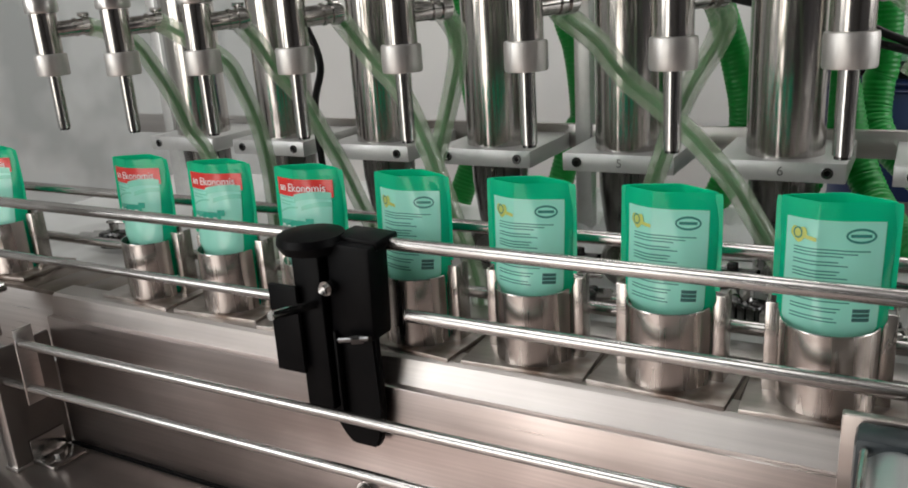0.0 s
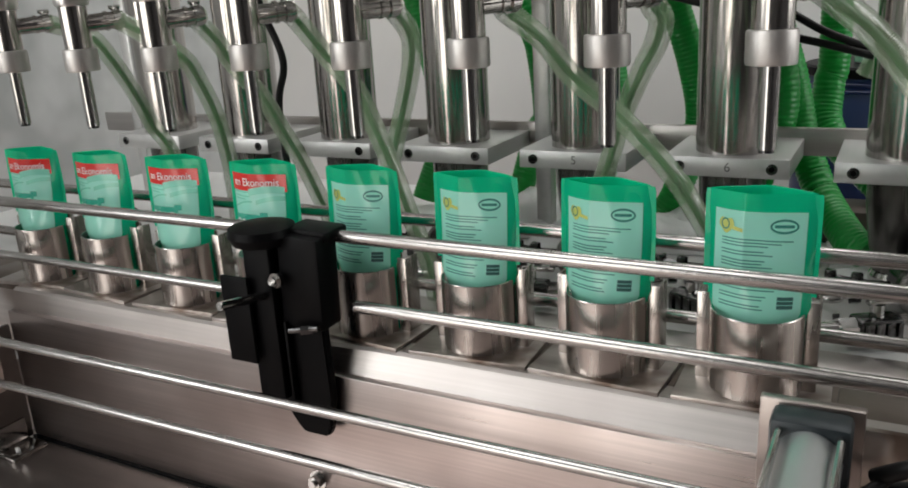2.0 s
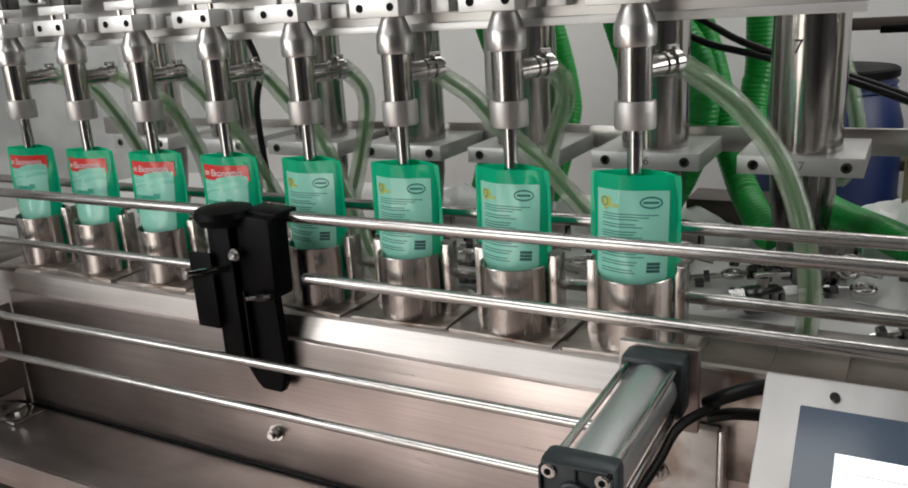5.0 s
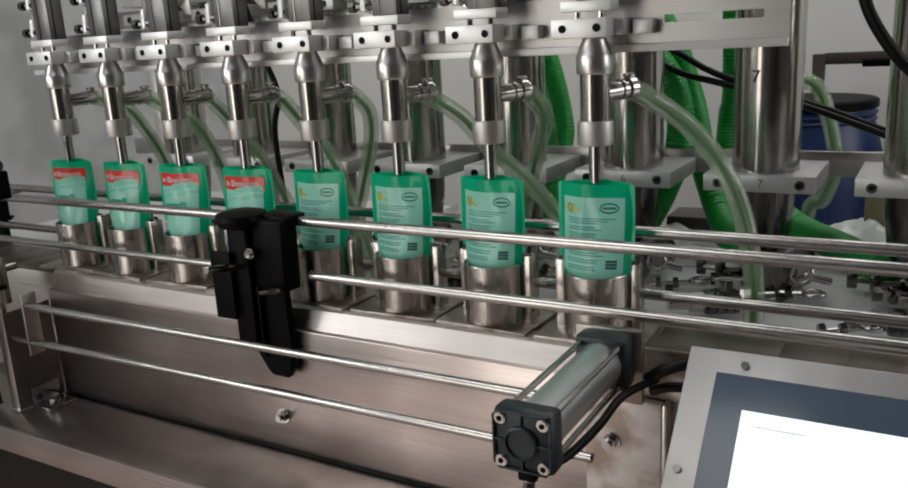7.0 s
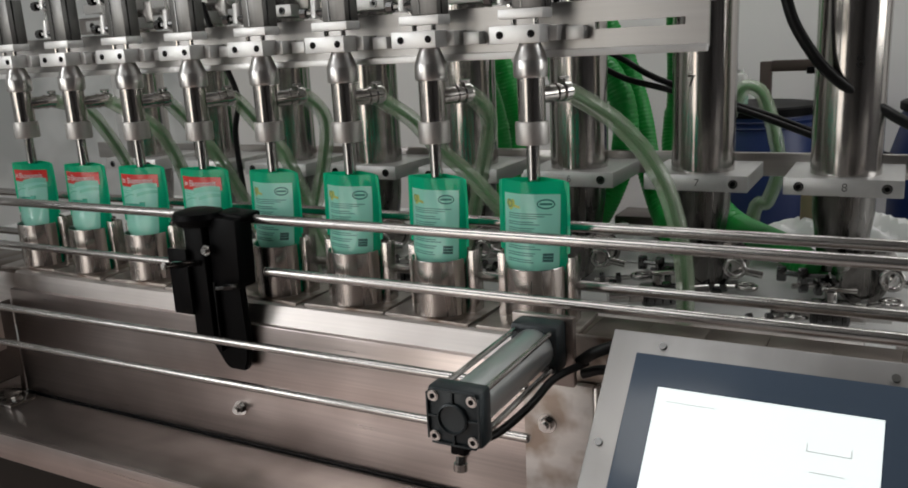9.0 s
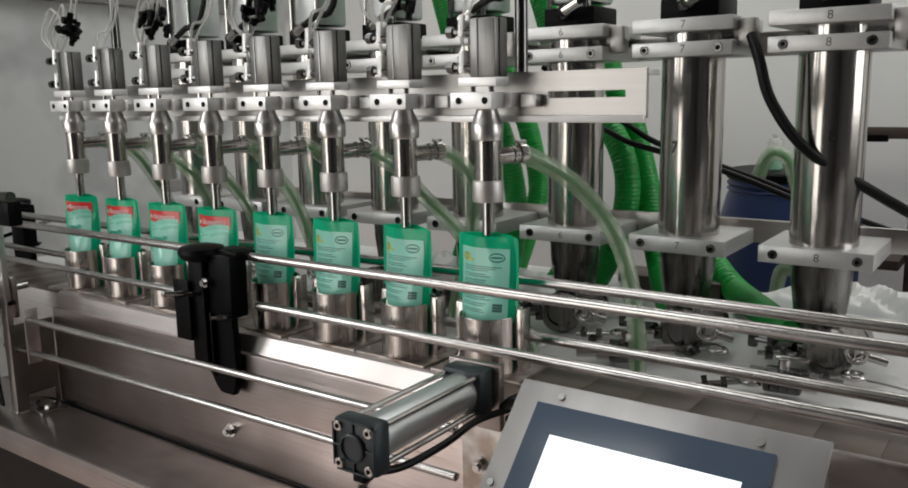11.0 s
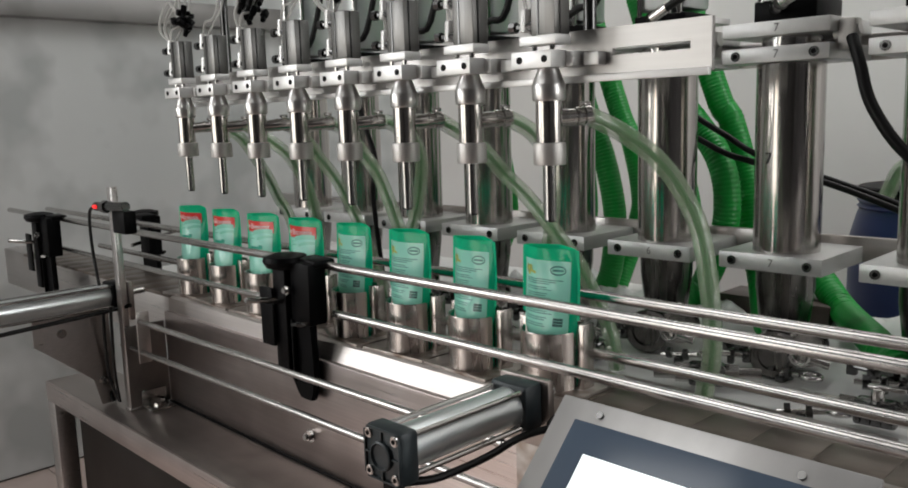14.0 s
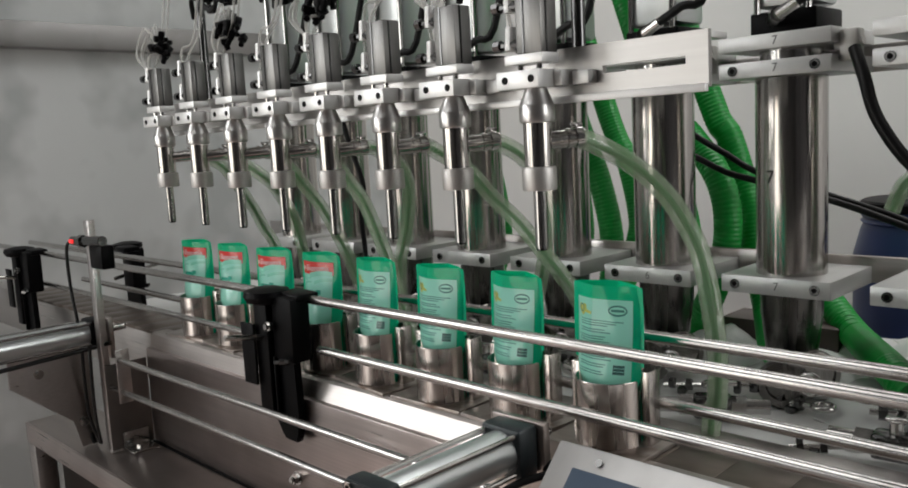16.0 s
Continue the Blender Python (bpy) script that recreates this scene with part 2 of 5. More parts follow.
def hose_material(name, tint, thread, density):
    """Clear hose wall with a woven thread net in it; the uv runs round and along the hose."""
    m = bpy.data.materials.new(name)
    m.use_nodes = True
    n, l = m.node_tree.nodes, m.node_tree.links
    p = n["Principled BSDF"]
    p.inputs["Roughness"].default_value = 0.10
    p.inputs["Coat Weight"].default_value = 1.0
    uv = n.new("ShaderNodeUVMap")
    sep = n.new("ShaderNodeSeparateXYZ")
    l.new(uv.outputs[0], sep.inputs[0])
    waves = []
    for s in (1, -1):
        a = n.new("ShaderNodeMath")
        a.operation = "MULTIPLY_ADD"
        a.inputs[1].default_value = 12.0 * s
        l.new(sep.outputs[0], a.inputs[0])
        b = n.new("ShaderNodeMath")
        b.operation = "MULTIPLY"
        b.inputs[1].default_value = density
        l.new(sep.outputs[1], b.inputs[0])
        l.new(b.outputs[0], a.inputs[2])
        f = n.new("ShaderNodeMath")
        f.operation = "FRACT"
        l.new(a.outputs[0], f.inputs[0])
        g = n.new("ShaderNodeMath")
        g.operation = "LESS_THAN"
        g.inputs[1].default_value = 0.27
        l.new(f.outputs[0], g.inputs[0])
        waves.append(g)
    mx = n.new("ShaderNodeMath")
    mx.operation = "MAXIMUM"
    l.new(waves[0].outputs[0], mx.inputs[0])
    l.new(waves[1].outputs[0], mx.inputs[1])
    c = n.new("ShaderNodeMix")
    c.data_type = "RGBA"
    c.inputs[6].default_value = (*tint, 1)
    c.inputs[7].default_value = (*thread, 1)
    l.new(mx.outputs[0], c.inputs[0])
    l.new(c.outputs[2], p.inputs["Base Color"])
    r = n.new("ShaderNodeMapRange")
    r.inputs[3].default_value, r.inputs[4].default_value = 0.30, 0.50
    l.new(mx.outputs[0], r.inputs[0])
    l.new(r.outputs[0], p.inputs["Alpha"])
    return m


BRAID = hose_material("braided_clear_hose", (0.19, 0.37, 0.16), (0.56, 0.67, 0.49), 330.0)
CLEAR = bpy.data.materials.new("clear_air_tube")
CLEAR.use_nodes = True
_p = CLEAR.node_tree.nodes["Principled BSDF"]
_p.inputs["Base Color"].default_value, _p.inputs["Roughness"].default_value, _p.inputs["Alpha"].default_value = (0.70, 0.70, 0.67, 1), 0.15, 0.38


# ---- mesh helpers ----
def box(bm, cx, cy, cz, sx, sy, sz, bevel=0.0, m=None):
    mm = Matrix.LocRotScale((cx, cy, cz), None, (sx, sy, sz))
    if m is not None:
        mm = m @ mm
    g = bmesh.ops.create_cube(bm, size=1.0, matrix=mm)
    if bevel:
        es = list({e for v in g["verts"] for e in v.link_edges})
        bmesh.ops.bevel(bm, geom=es, offset=bevel, segments=2, affect="EDGES", profile=0.5)


def rod(bm, p0, p1, r0, r1=None, seg=16, cap=True, bevel=0.0):
    p0, p1 = Vector(p0), Vector(p1)
    d = p1 - p0
    m = Matrix.Translation((p0 + p1) / 2) @ d.to_track_quat("Z", "Y").to_matrix().to_4x4()
    g = bmesh.ops.create_cone(bm, cap_ends=cap, segments=seg, radius1=r0, radius2=r0 if r1 is None else r1, depth=d.length, matrix=m)
    if bevel:
        es = [e for e in {e for v in g["verts"] for e in v.link_edges} if any(len(f.verts) > 4 for f in e.link_faces)]
        bmesh.ops.bevel(bm, geom=es, offset=bevel, segments=2, affect="EDGES")


def lathe(bm, profile, m=None, seg=24):
    """Turn a profile of (radius, height) about z."""
    rings = []
    for r, z in profile:
        ring = []
        for i in range(seg):
            a = 2 * math.pi * i / seg
            v = Vector((r * math.cos(a), r * math.sin(a), z))
            ring.append(bm.verts.new(m @ v if m is not None else v))
        rings.append(ring)
    for a, b in zip(rings, rings[1:]):
        for i in range(seg):
            bm.faces.new((a[i], a[(i + 1) % seg], b[(i + 1) % seg], b[i]))
    bm.faces.new(list(reversed(rings[0])))
    bm.faces.new(rings[-1])


def smooth_path(pts, n=40):
    """Points of a smooth curve through pts."""
    p = [Vector(q) for q in pts]
    p = [p[0] * 2 - p[1]] + p + [p[-1] * 2 - p[-2]]
    out = []
    for i in range(1, len(p) - 2):
        k = max(2, n // (len(p) - 3))
        for j in range(k):
            t = j / k
            a, b, c, d = p[i - 1], p[i], p[i + 1], p[i + 2]
            out.append(0.5 * (2 * b + (c - a) * t + (2 * a - 5 * b + 4 * c - d) * t * t + (3 * b - a - 3 * c + d) * t ** 3))
    out.append(p[-2])
    return out


def sweep(bm, path, radius, seg=12, ribs=None, caps=True):
    """A tube along a path with uv round and along; ribs: (pitch, depth) of corrugation."""
    if ribs:
        fine, pitch = [path[0]], ribs[0] / 4
        for a, b in zip(path, path[1:]):
            k = max(1, round((b - a).length / pitch))
            fine += [a.lerp(b, j / k) for j in range(1, k + 1)]
        path = fine
    uvl = bm.loops.layers.uv.verify()
    up, rings, along = Vector((0.13, 0.31, 0.94)), [], 0.0
    for i, p in enumerate(path):
        t = (path[min(i + 1, len(path) - 1)] - path[max(i - 1, 0)]).normalized()
        side = up.cross(t)
        side = side.normalized() if side.length > 1e-5 else Vector((1, 0, 0))
        up = t.cross(side).normalized()
        r = radius
        if ribs:
            r += ribs[1] * (0.5 - 0.5 * math.cos(math.pi * (i % 4) / 2))
        if i:
            along += (p - path[i - 1]).length
        rings.append(([bm.verts.new(p + (side * math.cos(2 * math.pi * k / seg) + up * math.sin(2 * math.pi * k / seg)) * r) for k in range(seg)], along))
    for (a, la), (b, lb) in zip(rings, rings[1:]):
        for k in range(seg):
            k2 = (k + 1) % seg
            f = bm.faces.new((a[k], a[k2], b[k2], b[k]))
            for loop, (u, v) in zip(f.loops, ((k / seg, la), ((k + 1) / seg, la), ((k + 1) / seg, lb), (k / seg, lb))):
                loop[uvl].uv = (u, v)
    if caps:
        bm.faces.new(list(reversed(rings[0][0])))
        bm.faces.new(rings[-1][0])


def mesh_of(bm, name, material, smooth=True):
    bmesh.ops.recalc_face_normals(bm, faces=bm.faces)
    me = bpy.data.meshes.new(name)
    for f in bm.faces:
        f.smooth = smooth
    if smooth:
        limit = radians(62 if bm.loops.layers.uv.keys() else 24)
        for e in bm.edges:
            if len(e.link_faces) == 2 and e.calc_face_angle(0) > limit:
                e.smooth = False
    bm.to_mesh(me)
    bm.free()
    me.materials.append(material)
    return me


def part(name, bm, material, parent, label="", smooth=True):
    ob = new(name, mesh_of(bm, name, material, smooth))
    ob.parent = parent
    if label:
        ob["label"] = label
    return ob


def thing(name, at, label, category, group="", kind=""):
    ob = new(name)
    ob.matrix_basis = pose(*at)
    ob.empty_display_size = 0.05
    return tagged(ob, label, category, group, kind)


def solid(name, bm, material, label, category, group="", kind="", at=None, smooth=True):
    ob = new(name, mesh_of(bm, name, material, smooth))
    if at:
        ob.matrix_basis = pose(*at)
    return tagged(ob, label, category, group, kind)


def BM():
    return bmesh.new()


def boxpart(name, parent, material, c, s, bevel=0.001, label=""):
    bm = BM()
    box(bm, *c, *s, bevel)
    return part(name, bm, material, parent, label)


def rodpart(name, parent, material, p0, p1, r, label="", seg=16, r1=None, bevel=0.0):
    bm = BM()
    rod(bm, p0, p1, r, r1, seg, True, bevel)
    return part(name, bm, material, parent, label)


def socket_screw(parent, p, r=0.006, normal=(0, -1, 0), depth=0.004, material=None):
    """A socket-head screw seen end on: rim with a sunk dark hexagon."""
    p, nrm = Vector(p), Vector(normal)
    m = Matrix.Translation(p) @ nrm.to_track_quat("Z", "Y").to_matrix().to_4x4()
    bm = BM()
    lathe(bm, [(r * 0.9, -0.001), (r, 0.0), (r, depth * 0.8), (r * 0.9, depth), (r * 0.52, depth), (r * 0.5, depth * 0.3)], m, 12)
    s = part("screw", bm, material or DARK_STEEL, parent)
    bm = BM()
    rod(bm, p + nrm * depth * 0.2, p + nrm * depth * 0.5, r * 0.5, seg=6)
    part("socket", bm, BLACK, s)
    return s


def text_mesh(body, size):
    c = bpy.data.curves.new("writing", "FONT")
    c.body, c.size, c.align_x, c.align_y = body, size, "CENTER", "CENTER"
    ob = bpy.data.objects.new("writing", c)
    scene.collection.objects.link(ob)
    bpy.context.view_layer.update()
    me = bpy.data.meshes.new_from_object(ob.evaluated_get(bpy.context.evaluated_depsgraph_get()))
    bpy.data.objects.remove(ob)
    bpy.data.curves.remove(c)
    return me


def digit(parent, body, size, m, material):
    me = text_mesh(body, size)
    me.transform(m)
    me.materials.clear()
    me.materials.append(material)
    ob = new("number", me)
    ob.parent = parent
    return ob


# ---- the room ----
def wall_x(name, x, thick, openings, material, side):
    """A wall along y at x, with openings (y from, y to)."""
    bm = BM()
    cuts = [YF] + [v for o in openings for v in o] + [YB]
    cx = x + side * thick / 2
    for i, (a, b) in enumerate(zip(cuts, cuts[1:])):
        if i % 2 == 0:
            box(bm, cx, (a + b) / 2, ZC / 2, thick, b - a, ZC)
        else:
            box(bm, cx, (a + b) / 2, WZ[0] / 2, thick, b - a, WZ[0])
            box(bm, cx, (a + b) / 2, (WZ[1] + ZC) / 2, thick, b - a, ZC - WZ[1])
    return solid(name, bm, material, "plaster workshop wall, painted grey on the west, darkened on the unseen east", "wall", kind="structure", smooth=False)


def wall_y(name, y, thick, openings, material, side):
    bm = BM()
    cuts = [X0 - 0.2] + [v for o in openings for v in o] + [X1 + 0.2]
    cy = y + side * thick / 2
    for i, (a, b) in enumerate(zip(cuts, cuts[1:])):
        if i % 2 == 0:
            box(bm, (a + b) / 2, cy, ZC / 2, b - a, thick, ZC)
        else:
            box(bm, (a + b) / 2, cy, (DZ[1] + ZC) / 2, b - a, thick, ZC - DZ[1])
    return solid(name, bm, material, "plaster workshop wall, pale at the back, darkened on the unseen front", "wall", kind="structure", smooth=False)


wall_x("wall_west", X0, 0.2, WINDOWS_LEFT, WALL, -1)
wall_x("wall_east", X1, 0.2, FILL_RIGHT, WALL_E, 1)
wall_y("wall_north", YB, 0.2, (), WALL_B, 1)
# front wall is out of view; near-black only for the reflections
wall_y("wall_south", YF, 0.2, FRONT_FILL, WALL_D, -1)
_bm = BM()
_y = YF - 0.2
for _a, _b, _c, _d, _w in ROOF_FILLS:        # a full strip up to each roof fill, then the two sides of its hole
    for _x0, _x1, _y0, _y1 in ((X0 - 0.2, X1 + 0.2, _y, _c), (X0 - 0.2, _a, _c, _d), (_b, X1 + 0.2, _c, _d)):
        box(_bm, (_x0 + _x1) / 2, (_y0 + _y1) / 2, ZC + 0.1, _x1 - _x0, _y1 - _y0, 0.2)
    _y = _d
box(_bm, (X0 + X1) / 2, (_y + YB + 0.2) / 2, ZC + 0.1, X1 - X0 + 0.4, YB + 0.2 - _y, 0.2)
# unseen sheets added above the roof openings to keep direct sun out
for _k, (_a, _b, _c, _d, _w) in enumerate(ROOF_FILLS):
    _pm = BM()
    box(_pm, (_a + _b) / 2, (_c + _d) / 2, ZC + 0.21, _b - _a + 0.1, _d - _c + 0.1, 0.012)
    solid("window_%d" % (_k + 1), _pm, SUNBLOCK, "white sheet added over the roof opening to hold off the sun", "roof light", kind="structure", smooth=False)
solid("ceiling", _bm, CEIL, "unseen grey ceiling, darkened for the steel reflections", "ceiling", kind="structure", smooth=False)
_bm = BM()
box(_bm, (X0 + X1) / 2, 0, -0.06, X1 - X0 + 0.4, YB - YF + 0.4, 0.1)
solid("floor", _bm, JOINT, "worn brown tiled workshop floor", "floor", kind="structure", smooth=False)
# metal trunking along the west wall and the back wall
_bm = BM()
box(_bm, X0 + 0.035, 1.2, 1.756, 0.07, 3.4, 0.094, 0.004)
solid("trim", _bm, TRUNK, "long brushed metal trunking on the grey wall", "trunking", kind="structure")
_bm = BM()
sweep(_bm, smooth_path([(X0 + 0.04, -0.1, 1.94), (X0 + 0.04, 0.63, 1.863), (X0 + 0.04, 1.0, 1.88)], 12), 0.018, 8)
solid("trim", _bm, DARK_STEEL, "dark conduit above the wall trunking", "conduit", kind="structure")


# ---- machine bed ----
def machine_bed():
    t = thing("machine_bed", (0, 0, 0), "brushed stainless steel filling machine bed with open front shelf", "machine")
    # front panel, bent band above it, shelf and cabinet
    boxpart("front_panel", t, PANEL, (-0.07, 0.868, 0.752), (2.16, 0.012, 0.222), 0.002)
    bm = BM()
    rings = []
    for x, k in ((-1.15, 0.0), (-0.85, 0.0), (-0.62, 0.0), (-0.54, 0.25), (-0.46, 0.75), (-0.38, 1.0), (1.01, 1.0)):
        yk = 0.8795 + 0.0085 * k                 # fold twisted steeper towards the infeed end so it reflects darker there
        sec = [(0.873, 0.860), (yk, 0.892), (yk + 0.005, 0.8955), (0.92, 0.8955), (0.92, 0.889), (yk + 0.006, 0.889), (0.879, 0.860)]
        rings.append([bm.verts.new((x, y, z)) for y, z in sec])
    for p, q in zip(rings, rings[1:]):
        for i in range(7):
            j = (i + 1) % 7
            bm.faces.new((p[i], p[j], q[j], q[i]))
    bm.faces.new(rings[0])
    bm.faces.new(list(reversed(rings[-1])))
    part("top_band", bm, BAND, t)
    boxpart("foot_seam", t, BLACK, (-0.07, 0.860, 0.6395), (2.16, 0.006, 0.0045), 0.001, "dark open seam at the panel foot")
    boxpart("shelf", t, SHELF, (-0.07, 0.795, 0.632), (3.0, 0.16, 0.012), 0.002, "greasy stainless shelf")
    boxpart("shelf_lip", t, PANEL, (-0.07, 0.712, 0.612), (3.0, 0.006, 0.052), 0.002)
    boxpart("corner_post", t, STEEL, (-1.545, 0.735, 0.31), (0.05, 0.05, 0.55), 0.003)
    boxpart("corner_post", t, STEEL, (1.4, 0.735, 0.31), (0.05, 0.05, 0.55), 0.003)
    boxpart("middle_post", t, STEEL, (0.1, 0.735, 0.31), (0.05, 0.05, 0.55), 0.003)
    # near-black sheet stands in for the shade inside the cabinet recess
    boxpart("cabinet_shade_sheet", t, RECESS_SHADE, (-0.07, 0.775, 0.31), (2.9, 0.01, 0.52), 0.002, "near-black sheet for the shade in the cabinet recess")
    boxpart("cabinet_side", t, STEEL, (-1.56, 1.3, 0.32), (0.01, 1.0, 0.56), 0.002)
    boxpart("rear_panel", t, STEEL, (-0.07, 1.035, 0.80), (2.16, 0.012, 0.16), 0.002)
    boxpart("end_plate", t, ENDPLATE, (-1.156, 0.813, 0.74), (0.008, 0.098, 0.2), 0.002)
    boxpart("rod_flange", t, STEEL, (-1.09, 0.782, 0.825), (0.004, 0.03, 0.12), 0.001)
    # outfeed side plate, taller than the front panel
    boxpart("side_plate", t, STEEL_DIRTY, (0.66, 0.856, 0.855), (1.30, 0.008, 0.13), 0.002, "stained steel conveyor side plate")
    boxpart("bracket_plate", t, SCUFF, (0.045, 0.842, 0.748), (0.10, 0.014, 0.216), 0.003, "scuffed bracket plate under the cylinder")
    boxpart("bracket_edge", t, STEEL, (0.099, 0.846, 0.748), (0.006, 0.024, 0.216), 0.001)
    # infeed side channel further along the line
    boxpart("infeed_channel", t, STEEL, (-1.81, 0.900, 0.83), (1.30, 0.010, 0.125), 0.002)
    boxpart("infeed_top", t, STEEL, (-1.81, 0.935, 0.890), (1.30, 0.07, 0.006), 0.001)
    for x, z in ((-0.553, 0.705), (-1.60, 0.80), (0.030, 0.795), (0.060, 0.69)):
        y = 0.862 if x < -0.2 and x > -1.2 else (0.895 if x < -1.2 else 0.835)
        bm = BM()
        rod(bm, (x, y + 0.001, z), (x, y - 0.003, z), 0.013, seg=20)
        rod(bm, (x, y - 0.003, z), (x, y - 0.012, z), 0.0095, seg=6)
        rod(bm, (x, y - 0.012, z), (x, y - 0.017, z), 0.0055, seg=12)
        part("bolt", bm, POLISHED, t)
    # small angle bracket that sits on the shelf
    bm = BM()
    box(bm, -1.125, 0.818, 0.642, 0.05, 0.06, 0.006, 0.001)
    box(bm, -1.149, 0.818, 0.66, 0.006, 0.06, 0.04, 0.001)
    rod(bm, (-1.118, 0.813, 0.645), (-1.118, 0.813, 0.654), 0.008, seg=6)
    part("angle_bracket", bm, POLISHED, t)
    # rear deck under the piston cylinders
    boxpart("deck", t, DECK, (-0.25, 1.47, 0.835), (3.3, 0.84, 0.012), 0.002, "stained grey metal deck behind the conveyor")
    boxpart("deck_skirt", t, STEEL, (-0.25, 1.885, 0.55), (3.3, 0.01, 0.56), 0.002)
    boxpart("plinth", t, STEEL, (-0.07, 1.3, 0.03), (2.9, 1.1, 0.05), 0.002)
    return t


machine_bed()

# slat chain of the conveyor
belt = thing("conveyor_chain", (0, 0.95, 0.89), "worn steel slat conveyor chain with narrow joints", "conveyor")
_bm = BM()
box(_bm, 0, 0, 0, 0.0786, 0.12, 0.007, 0.0004)
_slat = mesh_of(_bm, "slat", SLATS)
for _i in range(46):
    _o = new("slat", _slat)
    _o.parent, _o.location = belt, (-2.2 + 0.079 * _i, 0, 0)
boxpart("carrier_strip", belt, BLACK, (-0.5, 0, -0.012), (3.42, 0.06, 0.01), 0.002)


# ---- guide rails ----
def guide_rail(p0, p1, r, label):
    t = thing("guide_rail", p0, label, "rail", "rails beside the conveyor")
    run = Vector(p1) - Vector(p0)
    way = run.normalized()
    rodpart("bar", t, RAIL, way * 0.004, run - way * 0.004, r, seg=20)
    for p, d in ((Vector((0, 0, 0)), way), (run, -way)):
        bm = BM()
        m = Matrix.Translation(p) @ d.to_track_quat("Z", "Y").to_matrix().to_4x4()
        lathe(bm, [(r * 0.55, 0.0), (r * 0.85, 0.001), (r, 0.003), (r, 0.0042)], m, 20)
        part("end_cap", bm, POLISHED, t)
    return t


guide_rail((-2.3, 0.880, 1.040), (1.5, 0.880, 1.040), 0.008, "long polished steel guide rail in front of the pouches")
guide_rail((-1.9, 0.878, 0.952), (-0.62, 0.878, 0.952), 0.007, "polished steel lower guide rail along the cups")
guide_rail((-0.48, 0.878, 0.953), (1.5, 0.878, 0.953), 0.008, "polished steel lower guide rail along the cups")
guide_rail((-2.3, 1.000, 1.031), (1.5, 1.000, 1.031), 0.008, "polished steel guide rail behind the pouches")
guide_rail((-1.9, 1.014, 0.937), (1.5, 1.014, 0.937), 0.008, "polished steel lower rail behind the cups")
guide_rail((-1.095, 0.775, 0.862), (0.03, 0.775, 0.870), 0.0065, "thin polished tie rod before the front panel")
guide_rail((-1.20, 0.775, 0.790), (0.03, 0.775, 0.800), 0.0065, "thin polished tie rod low before the front panel")


# ---- black rail clamps ----
def rail_clamp(x, y, label, flip=1):
    t = thing("rail_clamp", (x, y, 0.79), label, "clamp", "black rail clamps")
    f = flip
    bm = BM()
    lathe(bm, [(0.010, 0.20), (0.012, 0.238), (0.036, 0.245), (0.042, 0.256), (0.040, 0.265), (0.02, 0.270)], pose(-0.030, 0.0, 0), 20)
    part("knob", bm, BLACK, t)
    bm = BM()
    lean = pose(0.036, 0, 0.16, 0, 2, 0)
    box(bm, -0.012, 0.010 * f, 0.040, 0.060, 0.040, 0.115, 0.004, lean)
    box(bm, -0.010, 0.026 * f, 0.096, 0.062, 0.046, 0.014, 0.004, lean)
    part("jaw", bm, BLACK, t)
    boxpart("stem", t, BLACK, (-0.029, -0.008 * f, 0.145), (0.040, 0.022, 0.20), 0.003)
    bm = BM()
    a = [(-0.047, 0.15), (0.050, 0.15), (0.050, 0.05), (0.046, 0.010), (0.038, -0.004), (0.002, -0.004), (-0.008, 0.006), (-0.043, 0.060)]
    fr = [bm.verts.new((px, -0.005 * f, pz)) for px, pz in a]
    bk = [bm.verts.new((px, 0.009 * f, pz)) for px, pz in a]
    bm.faces.new(fr)
    bm.faces.new(list(reversed(bk)))
    for i in range(len(a)):
        j = (i + 1) % len(a)
        bm.faces.new((fr[i], fr[j], bk[j], bk[i]))
    bmesh.ops.bevel(bm, geom=list(bm.edges), offset=0.003, segments=2, affect="EDGES")
    part("foot", bm, BLACK, t)
    bm = BM()
    box(bm, 0.0, -0.010 * f, 0.09, 0.004, 0.010, 0.12, 0.001)
    part("rib", bm, BLACK, t)
    boxpart("side_plate", t, BLACK, (-0.060, -0.026 * f, 0.150), (0.042, 0.006, 0.112), 0.0015)
    bm = BM()
    rod(bm, (0, -0.022 * f, 0.206), (0, -0.016 * f, 0.206), 0.009, seg=16)
    rod(bm, (0, -0.028 * f, 0.206), (0, -0.022 * f, 0.206), 0.006, seg=6)
    part("screw", bm, POLISHED, t)
    bm = BM()
    rod(bm, (-0.022, -0.094 * f, 0.197), (-0.022, 0.05 * f, 0.170), 0.0055, seg=14, bevel=0.0015)
    part("pin", bm, POLISHED, t, "short polished steel pin")
    bm = BM()
    rod(bm, (0.010, -0.018 * f, 0.142), (0.052, -0.016 * f, 0.150), 0.004, seg=10)
    rod(bm, (0.03, -0.022 * f, 0.146), (0.042, -0.014 * f, 0.146), 0.006, seg=6)
    part("clasp", bm, DARK_STEEL, t)
    return t


rail_clamp(-0.552, 0.846, "black plastic rail clamp with knob and steel pin")
rail_clamp(-1.86, 0.84, "black plastic rail clamp further up the line")
rail_clamp(-1.62, 1.055, "black plastic rail clamp behind the conveyor", -1)


# ---- holder cups and pouches ----
PITCH = 0.158
